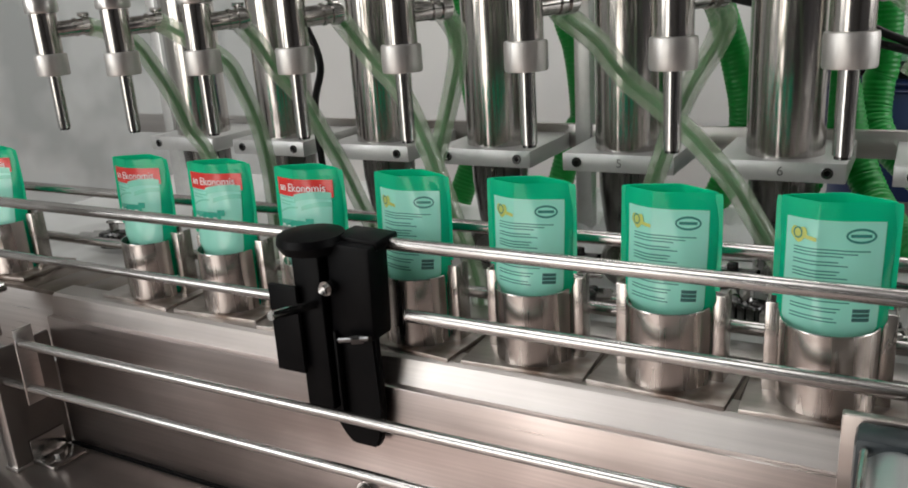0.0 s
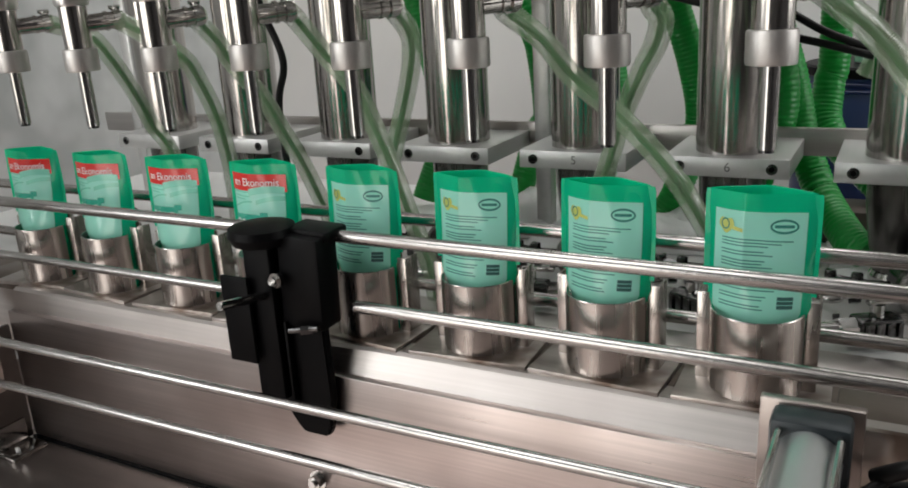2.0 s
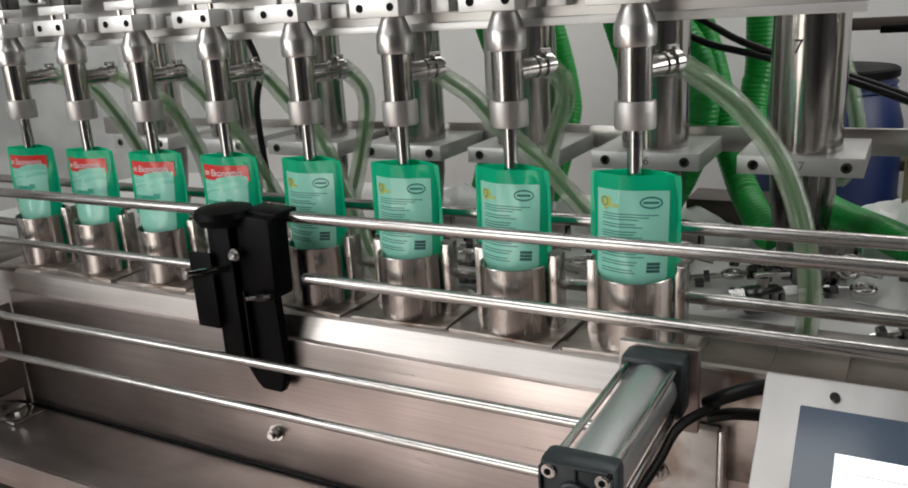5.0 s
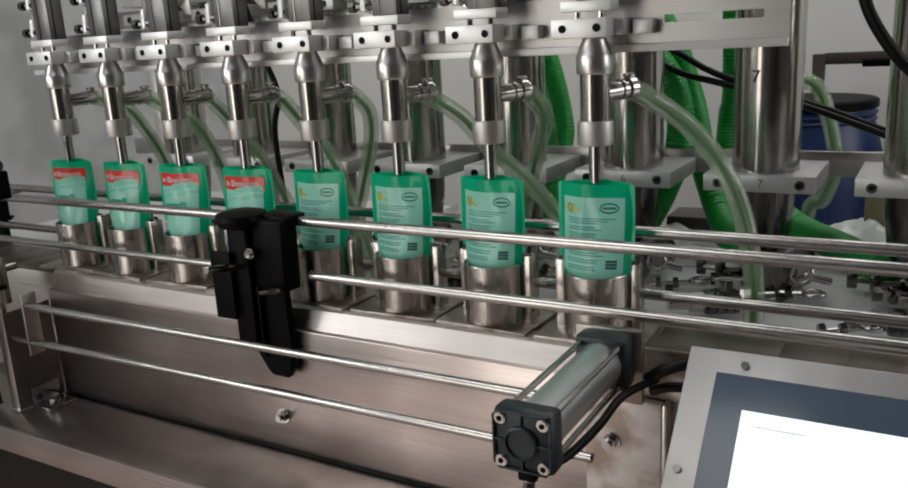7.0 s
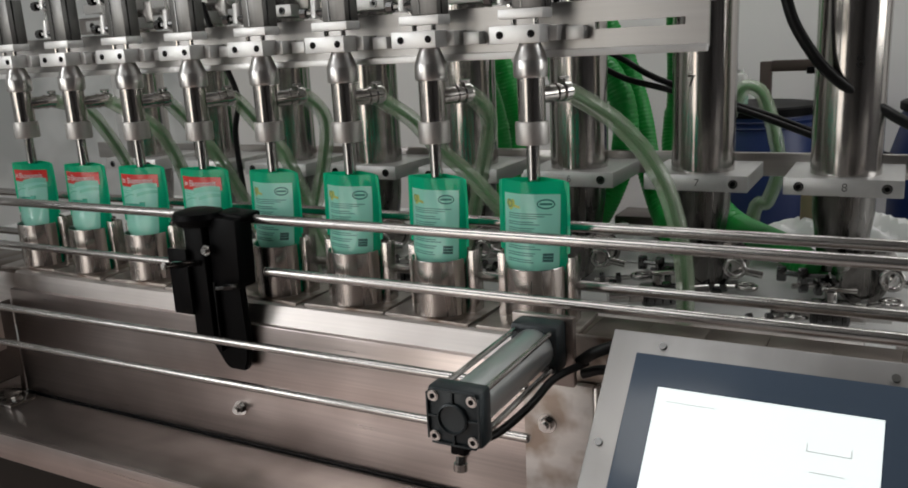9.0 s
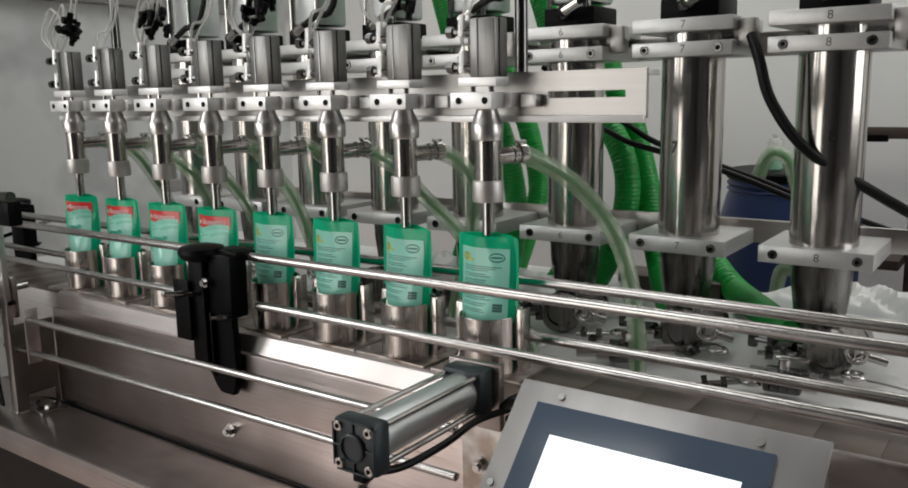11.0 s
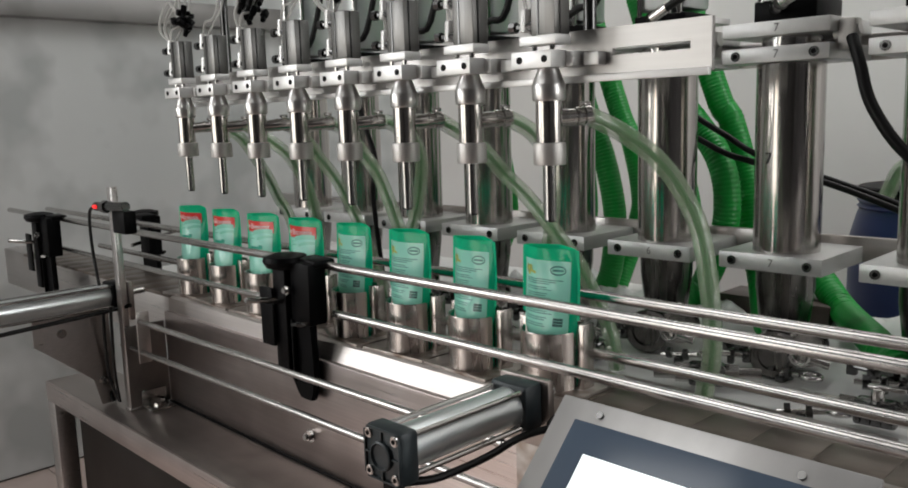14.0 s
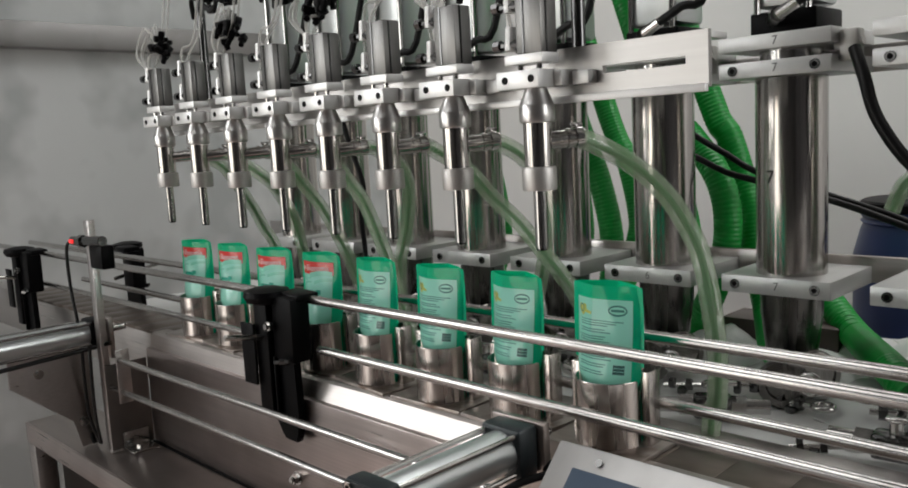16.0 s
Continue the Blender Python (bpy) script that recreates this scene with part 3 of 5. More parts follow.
XN = [-0.029 - PITCH * (7 - i) for i in range(8)]   # the eight filling stations
YL = 0.948                                          # the line of pouches
Z_BELT = 0.894


def cup():
    t = thing("holder_cup", (0, YL, Z_BELT), "split stainless steel holder cup on a square base", "cup", "cups on the conveyor")
    bm = BM()
    box(bm, 0, 0.003, 0.003, 0.150, 0.112, 0.006, 0.0012)
    part("base_plate", bm, STEEL_DIRTY, t, "stained square base plate")
    # front shell: a curved wall with thickness
    for name, a0, a1, h, r in (("front_shell", -172, -8, 0.092, 0.046), ("back_shell", 16, 164, 0.098, 0.044)):
        bm = BM()
        n, rows = 22, []
        for i in range(n + 1):
            a = radians(a0 + (a1 - a0) * i / n)
            c, s = math.cos(a), math.sin(a)
            rows.append([bm.verts.new((c * q, s * q, z)) for q, z in ((r, 0.004), (r, h - 0.001), (r - 0.0005, h), (r - 0.0015, h), (r - 0.002, h - 0.001), (r - 0.002, 0.004))])
        for p, q in zip(rows, rows[1:]):
            for k in range(6):
                bm.faces.new((p[k], p[(k + 1) % 6], q[(k + 1) % 6], q[k]))
        bm.faces.new(rows[0])
        bm.faces.new(list(reversed(rows[-1])))
        part(name, bm, CUPSTEEL, t)
    for s in (-1, 1):
        bm = BM()
        box(bm, s * 0.0525, 0.000, 0.053, 0.014, 0.0025, 0.100, 0.001)
        box(bm, s * 0.0585, 0.012, 0.053, 0.0025, 0.026, 0.100, 0.001)
        part("wing", bm, CUPSTEEL, t)
    return t


P_H = 0.208


def pouch_pt(u, v, off=0.0):
    """A point of the pouch: u from -1 to 1 across the front (past 1 to 3 across the back), v from 0 at the foot to 1 at the top."""
    w = 0.041 + 0.0088 * min(1, max(0, v - 0.34) / 0.09) + 0.0010 * v - 0.0012 * (max(0, v - 0.97) / 0.03) ** 2
    th = 0.034 * (1 - v) ** 0.8 * 0.60 + 0.0085 + 0.004 * math.sin(math.pi * v)
    back = u > 1
    q = u if not back else 2 - u
    round_y = (1 - min(1, abs(q)) ** 2.2) ** 0.8
    # the open mouth is creased: the front sheet folds out along a line off its middle
    k = -0.30 if not back else 0.15
    tent = max(0.0, 1 - (abs(q - k) ** 2 + 0.004) ** 0.5 / (1 + k if q < k else 1 - k)) ** 0.9
    blend = min(1, max(0, (v - 0.45) / 0.5))
    y = -((1 - blend) * th * round_y + blend * (0.0150 if not back else 0.0170) * tent)
    y += 0.0010 * math.sin(7 * q + 11 * v) * v * (1 - q * q if abs(q) < 1 else 0)
    if back:
        y = -y * (0.8 + 0.2 * blend)
        off = -off
    top = 0.0012 * v ** 6 * (1 - abs(q) ** 2)
    return Vector((q * w, y - off, v * P_H - top * (1 if not back else -1.5)))


def patch(bm, u0, u1, v0, v1, off, nu=14, nv=10, bow=0.0):
    g = []
    for j in range(nv + 1):
        row = []
        for i in range(nu + 1):
            u = u0 + (u1 - u0) * i / nu
            v = v0 + (v1 - v0) * j / nv + bow * math.sin(2.4 * (u - u0))
            row.append(bm.verts.new(pouch_pt(u, v, off)))
        g.append(row)
    for a, b in zip(g, g[1:]):
        for i in range(nu):
            bm.faces.new((a[i], a[i + 1], b[i + 1], b[i]))


def pouch_text(parent, body, size, u, v, off, material, name="writing"):
    me = text_mesh(body, size)
    bm = BM()
    bm.from_mesh(me)
    bmesh.ops.triangulate(bm, faces=bm.faces)
    bmesh.ops.subdivide_edges(bm, edges=list(bm.edges), cuts=2, use_grid_fill=True)
    bm.to_mesh(me)
    bm.free()
    for p in me.vertices:
        p.co = pouch_pt(u + p.co.x / 0.055, v + p.co.y / P_H, off)
    me.materials.clear()
    me.materials.append(material)
    ob = new(name, me)
    ob.parent = parent
    return ob


def ring_patch(parent, name, u, v, ru, rv, width, off, material, n=28):
    bm = BM()
    a = [bm.verts.new(pouch_pt(u + ru * math.cos(t), v + rv * math.sin(t), off)) for t in (2 * math.pi * i / n for i in range(n))]
    b = [bm.verts.new(pouch_pt(u + (ru - width) * math.cos(t), v + (rv - width * 0.3) * math.sin(t), off)) for t in (2 * math.pi * i / n for i in range(n))]
    for i in range(n):
        j = (i + 1) % n
        bm.faces.new((a[i], a[j], b[j], b[i]))
    return part(name, bm, material, parent)


def pouch(back):
    t = thing("pouch", (0, YL, Z_BELT + 0.006), "open green stand-up pouch, pale printed back panel showing" if back else "open green stand-up pouch with red banner, front showing", "pouch", "pouches in the cups")
    bm = BM()
    nu, nv = 96, 18
    outer = [[bm.verts.new(pouch_pt(-1 + 4 * i / nu, j / nv)) for i in range(nu)] for j in range(nv + 1)]
    for a, b in zip(outer, outer[1:]):
        for i in range(nu):
            k = (i + 1) % nu
            bm.faces.new((a[i], a[k], b[k], b[i]))
    bm.faces.new(list(reversed(outer[0])))
    rim = [bm.verts.new(Vector((p.co.x * 0.985, p.co.y * 0.9, p.co.z - 0.0003))) for p in outer[-1]]
    low = [bm.verts.new(Vector((p.co.x * 0.97, p.co.y * 0.85, p.co.z))) for p in outer[12]]
    for i in range(nu):
        k = (i + 1) % nu
        bm.faces.new((outer[-1][i], outer[-1][k], rim[k], rim[i]))
        bm.faces.new((rim[i], rim[k], low[k], low[i]))
    bm.faces.new(low)
    part("film", bm, FILM, t)
    # flat welded seams at the two sides
    for s in (-1, 1):
        bm = BM()
        rows = []
        for j in range(nv + 1):
            v = 0.50 + 0.495 * j / nv
            p = pouch_pt(s * 0.995, v)
            wob = 0.0012 * math.sin(9 * v + s)
            rows.append([bm.verts.new((p.x + s * d, wob + e, p.z)) for d, e in ((-0.003, -0.0008), (0.0045, -0.0006), (0.0045, 0.0006), (-0.003, 0.0008))])
        for a, b in zip(rows, rows[1:]):
            for k in range(4):
                bm.faces.new((a[k], a[(k + 1) % 4], b[(k + 1) % 4], b[k]))
        bm.faces.new(rows[0])
        bm.faces.new(list(reversed(rows[-1])))
        part("seam", bm, FILM, t)
    bm = BM()
    if back:
        patch(bm, -0.86, 0.84, 0.12, 0.912, 0.0007, 48, 18)
        lab = part("print_panel", bm, MINT, t, "pale mint printed panel")
        bm = BM()
        n = 20
        c = bm.verts.new(pouch_pt(-0.62, 0.84, 0.0016))
        e = [bm.verts.new(pouch_pt(-0.62 + 0.15 * math.cos(q), 0.84 + 0.036 * math.sin(q) * (1 + 0.25 * math.sin(3 * q)), 0.0016)) for q in (2 * math.pi * k / n for k in range(n))]
        for k in range(n):
            bm.faces.new((c, e[k], e[(k + 1) % n]))
        patch(bm, -0.50, -0.30, 0.818, 0.836, 0.0016, 16, 1, -0.02)
        part("emblem", bm, YELLOWINK, lab)
        ring_patch(lab, "emblem_ring", -0.64, 0.842, 0.085, 0.028, 0.025, 0.0020, INK)
        ring_patch(lab, "oval_mark", 0.45, 0.845, 0.25, 0.035, 0.035, 0.0010, INK)
        bm = BM()
        patch(bm, 0.28, 0.62, 0.838, 0.852, 0.0010, 6, 1)
        part("oval_mark_bar", bm, INK, lab)
        rng = random.Random(4)
        for i, v in enumerate((0.772, 0.757, 0.742, 0.715, 0.70, 0.672, 0.657, 0.642, 0.610, 0.595, 0.580, 0.55, 0.535, 0.505, 0.49, 0.46, 0.445)):
            bm = BM()
            patch(bm, -0.70, rng.uniform(0.05, 0.62) if i > 1 else 0.62 - 0.2 * i, v, v + 0.0048, 0.0012, 40, 1)
            part("text_bar", bm, INK, lab)
        bm = BM()
        for k in range(3):
            patch(bm, 0.42, 0.70, 0.455 + 0.020 * k, 0.472 + 0.020 * k, 0.0009, 5, 1)
        part("code_block", bm, DARKINK, lab)
    else:
        patch(bm, -0.93, 0.74, 0.12, 0.845, 0.0007, 48, 16)
        lab = part("print_panel", bm, MINT, t, "pale mint and teal printed panel")
        bm = BM()
        patch(bm, -0.95, 0.80, 0.822, 0.936, 0.0010, 48, 4, 0.003)
        red = part("banner", bm, RED, t, "red banner")
        pouch_text(red, "an Ekonomis", 0.0152, -0.10, 0.880, 0.0022, WHITEINK)
        for u0, u1, v, hgt, bow in ((-0.3, 0.74, 0.792, 0.046, 0.022), (-0.1, 0.74, 0.735, 0.03, 0.03), (-0.93, -0.2, 0.700, 0.012, 0.05)):
            bm = BM()
            patch(bm, u0, u1, v, v + hgt, 0.0011, 24, 3, bow)
            part("swoosh", bm, AQUA, lab)
        for v, u0, u1 in ((0.812, -0.86, -0.1), (0.785, -0.86, -0.25), (0.766, -0.86, -0.42)):
            bm = BM()
            patch(bm, u0, u1, v, v + 0.008, 0.0012, 8, 1)
            part("text_bar", bm, AQUA, lab)
        bm = BM()
        patch(bm, -0.93, 0.14, 0.575, 0.660, 0.0013, 30, 4, 0.014)
        patch(bm, 0.02, 0.26, 0.650, 0.688, 0.0015, 8, 3)
        brand = part("brand_shape", bm, TEALPRINT, lab, "teal brand block")
        for u in (-0.76, -0.52, -0.28, -0.04):
            ring_patch(brand, "brand_loop", u, 0.618, 0.10, 0.022, 0.036, 0.0024, WHITEINK, 22)
    return t


cup_0 = cup()
cups = [cup_0] + [copy_thing(cup_0, Matrix()) for _ in range(7)]
pf, pb = pouch(False), pouch(True)
pouches = [pf] + [copy_thing(pf, Matrix()) for _ in range(3)] + [pb] + [copy_thing(pb, Matrix()) for _ in range(3)]
POUCH_TURN = (8, 4, 6, 3, -2, -1, -7, -2)
CUP_TURN = (6, -4, 3, 8, -5, 3, -3, 2)


# ---- filling heads ----
Z_TIP = 1.148


def filling_head():
    t = thing("filling_head", (0, 0.95, Z_TIP), "stainless steel filling nozzle with air actuator and side inlet", "nozzle", "filling heads in a row")
    bm = BM()
    rod(bm, (0, 0, 0), (0, 0, 0.085), 0.0092, seg=20, bevel=0.001)
    tip = part("nozzle_tube", bm, POLISHED, t)
    rodpart("nozzle_seal", tip, DARK_STEEL, (0, 0, -0.003), (0, 0, 0.003), 0.0075)
    bm = BM()
    lathe(bm, [(0.010, 0.080), (0.0228, 0.0805), (0.0238, 0.083), (0.0238, 0.109), (0.0230, 0.112), (0.019, 0.113)], None, 28)
    part("lock_nut", bm, CAST, t, "matt knurled lock nut")
    rodpart("body_tube", t, BARREL, (0, 0, 0.112), (0, 0, 0.182), 0.0195, seg=24)
    bm = BM()
    lathe(bm, [(0.0205, 0.172), (0.0230, 0.173), (0.0240, 0.176), (0.0240, 0.195), (0.0232, 0.197), (0.0145, 0.219), (0.0140, 0.232), (0.010, 0.234)], None, 28)
    part("bonnet", bm, BONNET, t)
    # side inlet with hose clip
    bm = BM()
    rod(bm, (0.006, 0.010, 0.147), (0.034, 0.058, 0.150), 0.0125, seg=18)
    rod(bm, (0.0205, 0.034, 0.1488), (0.0235, 0.039, 0.1492), 0.0142, seg=18, bevel=0.001)
    inlet = part("side_inlet", bm, BARREL, t)
    bm = BM()
    rod(bm, (0.0275, 0.046, 0.1497), (0.0325, 0.054, 0.1503), 0.0152, seg=20)
    box(bm, 0.030, 0.047, 0.1655, 0.008, 0.009, 0.005, 0.001)
    rod(bm, (0.026, 0.040, 0.1675), (0.034, 0.054, 0.1675), 0.0028, seg=8)
    part("hose_clip", bm, POLISHED, inlet)
    # clamp block with two screws
    blk = boxpart("clamp_block", t, ALU_PALE, (-0.013, -0.006, 0.2305), (0.074, 0.036, 0.024), 0.0012, "pale aluminium clamp block")
    for sx in (-0.034, 0.012):
        socket_screw(blk, (sx, -0.0242, 0.2305), 0.0052, (0, -1, 0), 0.0012, BLACK)
    boxpart("block_arm", t, ALU, (0.022, 0.034, 0.2305), (0.030, 0.05, 0.021), 0.0012)
    for sx in (-0.02, 0.012):
        rodpart("spacer_post", t, POLISHED, (sx, -0.006, 0.242), (sx, -0.006, 0.252), 0.004, seg=10)
    boxpart("actuator_flange", t, ALU_PALE, (-0.006, 0.0, 0.2575), (0.066, 0.036, 0.013), 0.0012)
    bm = BM()
    box(bm, 0.004, 0.0, 0.306, 0.044, 0.034, 0.084, 0.002)
    act = part("actuator", bm, ACT, t)
    bm = BM()
    box(bm, -0.004, -0.0176, 0.306, 0.002, 0.001, 0.082)
    box(bm, 0.0265, -0.006, 0.306, 0.001, 0.003, 0.082)
    part("groove", bm, DARK_STEEL, act)
    # air fittings
    for z in (0.279, 0.330):
        bm = BM()
        rod(bm, (-0.018, -0.004, z), (-0.036, -0.006, z), 0.0075, seg=12)
        rod(bm, (-0.036, -0.006, z), (-0.052, -0.008, z), 0.005, seg=6)
        rod(bm, (-0.052, -0.008, z), (-0.062, -0.009, z), 0.0085, seg=8)
        part("speed_valve", bm, DARK_STEEL, act)
        bm = BM()
        rod(bm, (-0.036, -0.006, z - 0.008), (-0.036, -0.004, z + 0.024), 0.0085, seg=14, bevel=0.001)
        part("push_fitting", bm, ALU_PALE, act)
    bm = BM()
    rod(bm, (-0.027, 0.004, 0.268), (-0.027, 0.004, 0.296), 0.0085, seg=14, bevel=0.001)
    rod(bm, (-0.027, 0.004, 0.296), (-0.027, 0.004, 0.322), 0.006, seg=6)
    part("regulator", bm, POLISHED, act)
    bm = BM()
    sweep(bm, smooth_path([(-0.036, -0.004, 0.300), (-0.046, 0.004, 0.335), (-0.035, 0.02, 0.375), (-0.020, 0.04, 0.43), (-0.01, 0.06, 0.62)], 20), 0.003, 8)
    sweep(bm, smooth_path([(-0.036, -0.004, 0.350), (-0.032, 0.0, 0.38), (-0.012, 0.02, 0.41), (-0.006, 0.05, 0.62)], 16), 0.003, 8)
    part("air_tube", bm, CLEAR, t, "thin clear air tubes")
    return t


head_0 = filling_head()
heads = [head_0] + [copy_thing(head_0, Matrix()) for _ in range(7)]


def connector_cluster(head, seed):
    """A tangle of push connectors and short loops tied above an actuator."""
    rng = random.Random(seed)
    for k in range(11):
        c = Vector((-0.028 + rng.uniform(-0.026, 0.026), 0.020 + rng.uniform(-0.02, 0.02), 0.400 + rng.uniform(-0.022, 0.026)))
        m = Matrix.Translation(c) @ Euler((rng.uniform(0, 3), rng.uniform(0, 3), rng.uniform(0, 3))).to_matrix().to_4x4()
        bm = BM()
        box(bm, 0, 0, 0, 0.021, 0.014, 0.014, 0.003, m)
        rod(bm, m @ Vector((0.006, 0, 0)), m @ Vector((0.021, 0, 0.003)), 0.0055, seg=10)
        c = part("connector", bm, BLACK, head, "black quick connector")
    bm = BM()
    for k in range(4):
        a, b = rng.uniform(-0.05, -0.01), rng.uniform(0.0, 0.04)
        sweep(bm, smooth_path([(-0.03, 0.02, 0.40), (a - 0.02, b, 0.425 + 0.01 * k), (a - 0.03, b - 0.02, 0.385), (-0.037, -0.004, 0.345)], 18), 0.003, 8)
    part("loop", bm, CLEAR, c)


for _k in (0, 2, 4, 6):
    connector_cluster(heads[_k], _k)

# slotted bar that carries the heads
head_bar = thing("head_bar", (0, 1.0, 1.351), "slotted brushed steel bar carrying the filling heads", "bar")
_bm = BM()
box(_bm, -0.608, 0, 0.034, 1.312, 0.008, 0.068)
box(_bm, 0.185, 0, 0.034, 0.030, 0.008, 0.068)
box(_bm, 0.109, 0, 0.0145, 0.122, 0.008, 0.029)
box(_bm, 0.109, 0, 0.0535, 0.122, 0.008, 0.029)
bmesh.ops.remove_doubles(_bm, verts=_bm.verts, dist=0.0001)
part("bar_plate", _bm, BARSTEEL, head_bar, smooth=False)
for _x in XN:
    boxpart("standoff", head_bar, ALU, (_x + 0.055, -0.014, 0.026), (0.026, 0.02, 0.018), 0.001)
boxpart("lower_lip", head_bar, ALU_PALE, (-0.53, -0.0085, -0.001), (1.46, 0.009, 0.010), 0.001, "bright turned-up lip")
boxpart("rear_flange", head_bar, ALU, (-0.53, 0.024, 0.062), (1.46, 0.04, 0.008), 0.001)
for _x in (-1.1, -0.029):
    rodpart("lift_rod", head_bar, DARK_STEEL, (_x, 0.05, 0.03), (_x, 0.05, 0.75), 0.010, seg=18)

# ---- piston cylinders ----
XC = [0.098 + 0.245 * (i - 6) for i in range(8)]
YC = 1.465


def piston_cylinder(i):
    n = str(i + 1)
    t = thing("piston_cylinder", (XC[i], YC, 0.841), "tall polished steel dosing cylinder between clamp plates", "cylinder", "dosing cylinders in a row")
    rodpart("barrel", t, BARREL, (0, 0, 0.20), (0, 0, 0.535), 0.0575, seg=40)
    low = boxpart("lower_plate", t, ALU, (0, 0.02, 0.190), (0.186, 0.185, 0.030), 0.0015, "numbered aluminium clamp plate")
    up = boxpart("upper_plate", t, ALU, (0, 0.02, 0.549), (0.186, 0.185, 0.026), 0.0015, "numbered aluminium clamp plate")
    top = boxpart("top_plate", t, ALU, (0, 0.02, 0.592), (0.186, 0.185, 0.024), 0.0015)
    yf = 0.02 - 0.0925
    for p, z in ((low, 0.190), (up, 0.549)):
        for sx in (-0.068, 0.068):
            socket_screw(p, (sx, yf, z), 0.0085, (0, -1, 0), 0.002)
        if i >= 4:
            digit(p, n, 0.02, pose(0.004, yf - 0.0006, z, 90, 0, 0), FAINT)
    if i >= 5:
        digit(top, n, 0.02, pose(0.004, yf - 0.0006, 0.592, 90, 0, 0), FAINT)
    if i >= 6:
        digit(t, n, 0.030, pose(-0.0117, -0.0571, 0.371, 90, 0, -11.6) if i == 6 else pose(0.016, -0.0560, 0.396, 90, 0, 16), NUMBER)
    rodpart("gland", t, POLISHED, (0, 0, 0.560), (0, 0, 0.582), 0.05, seg=32)
    bm = BM()
    lathe(bm, [(0.052, 0.178), (0.051, 0.135), (0.043, 0.070), (0.036, 0.042), (0.036, 0.032)], None, 36)
    part("cone", bm, CONE, t, "dark polished cone below the plate")
    # tri-clamp ferrule with wing nut
    bm = BM()
    lathe(bm, [(0.030, 0.0), (0.036, 0.002), (0.040, 0.010), (0.040, 0.022), (0.036, 0.030), (0.030, 0.034)], None, 30)
    fer = part("ferrule", bm, POLISHED, t)
    bm = BM()
    m = pose(0.062, -0.050, 0.048, 90, 0, 38)
    lathe(bm, [(0.020, -0.012), (0.036, -0.011), (0.0365, -0.006), (0.031, -0.002), (0.031, 0.002), (0.0365, 0.006), (0.036, 0.011), (0.028, 0.012), (0.026, 0.006), (0.004, 0.005)], m, 30)
    rod(bm, m @ Vector((0, 0, -0.07)), m @ Vector((0, 0, -0.010)), 0.021, seg=20)
    part("outlet_clamp", bm, BARREL, t)
    bm = BM()
    rod(bm, (-0.04, -0.115, 0.040), (-0.01, -0.13, 0.046), 0.008, seg=10)
    box(bm, -0.05, -0.115, 0.042, 0.016, 0.014, 0.03, 0.003)
    box(bm, -0.085, -0.105, 0.042, 0.016, 0.014, 0.026, 0.003)
    rod(bm, (-0.09, -0.105, 0.044), (-0.03, -0.118, 0.044), 0.005, seg=8)
    part("clamp_bolt", bm, DARK_STEEL, t)
    bm = BM()
    a = [Vector((0.085 + 0.016 * math.cos(q), -0.13, 0.052 + 0.016 * math.sin(q))) for q in (2 * math.pi * k / 14 for k in range(15))]
    sweep(bm, a, 0.005, 8)
    rod(bm, (0.098, -0.128, 0.048), (0.13, -0.12, 0.040), 0.007, seg=10)
    part("wing_nut", bm, POLISHED, t)
    # drive cylinder above
    boxpart("valve_base", t, BLACK, (0.0, 0.02, 0.624), (0.11, 0.11, 0.038), 0.004)
    boxpart("drive_body", t, CYLBODY, (0.0, 0.02, 0.90), (0.10, 0.10, 0.50), 0.008, "satin grey drive cylinder")
    for sx in (-0.043, 0.043):
        rodpart("tie_rod", t, POLISHED, (sx, -0.034, 0.640), (sx, -0.034, 1.15), 0.005, seg=10)
    bm = BM()
    rod(bm, (-0.012, -0.04, 0.628), (0.012, -0.075, 0.632), 0.013, seg=14)
    rod(bm, (0.012, -0.075, 0.632), (0.045, -0.078, 0.648), 0.010, seg=14)
    part("elbow", bm, POLISHED, t)
    bm = BM()
    sweep(bm, smooth_path([(0.042, -0.078, 0.646), (0.09, -0.08, 0.668), (0.125, -0.06, 0.69), (0.13, 0.0, 0.9)], 14), 0.008, 10)
    part("air_line", bm, RUBBER, t)
    boxpart("side_fitting", t, CAST, (0.108, -0.03, 0.575), (0.028, 0.03, 0.05), 0.004)
    rodpart("fitting_neck", t, CAST, (0.085, -0.03, 0.572), (0.125, -0.03, 0.582), 0.010, seg=12)
    return t


for _i in range(8):
    piston_cylinder(_i)

# grey beam that ties the clamp plates, and its posts
_t = thing("support_beam", (0, 1.585, 0.841), "grey steel beam behind the clamp plates on posts", "beam")
boxpart("beam", _t, STEEL, (-0.55, 0, 0.198), (2.35, 0.012, 0.046), 0.002)
boxpart("upper_beam", _t, STEEL, (-0.55, 0, 0.56), (2.35, 0.012, 0.046), 0.002)
for _x in (-1.6, -0.515, 0.5):
    boxpart("post", _t, ALU, (_x, 0.0, 0.29), (0.03, 0.030, 0.58), 0.002)

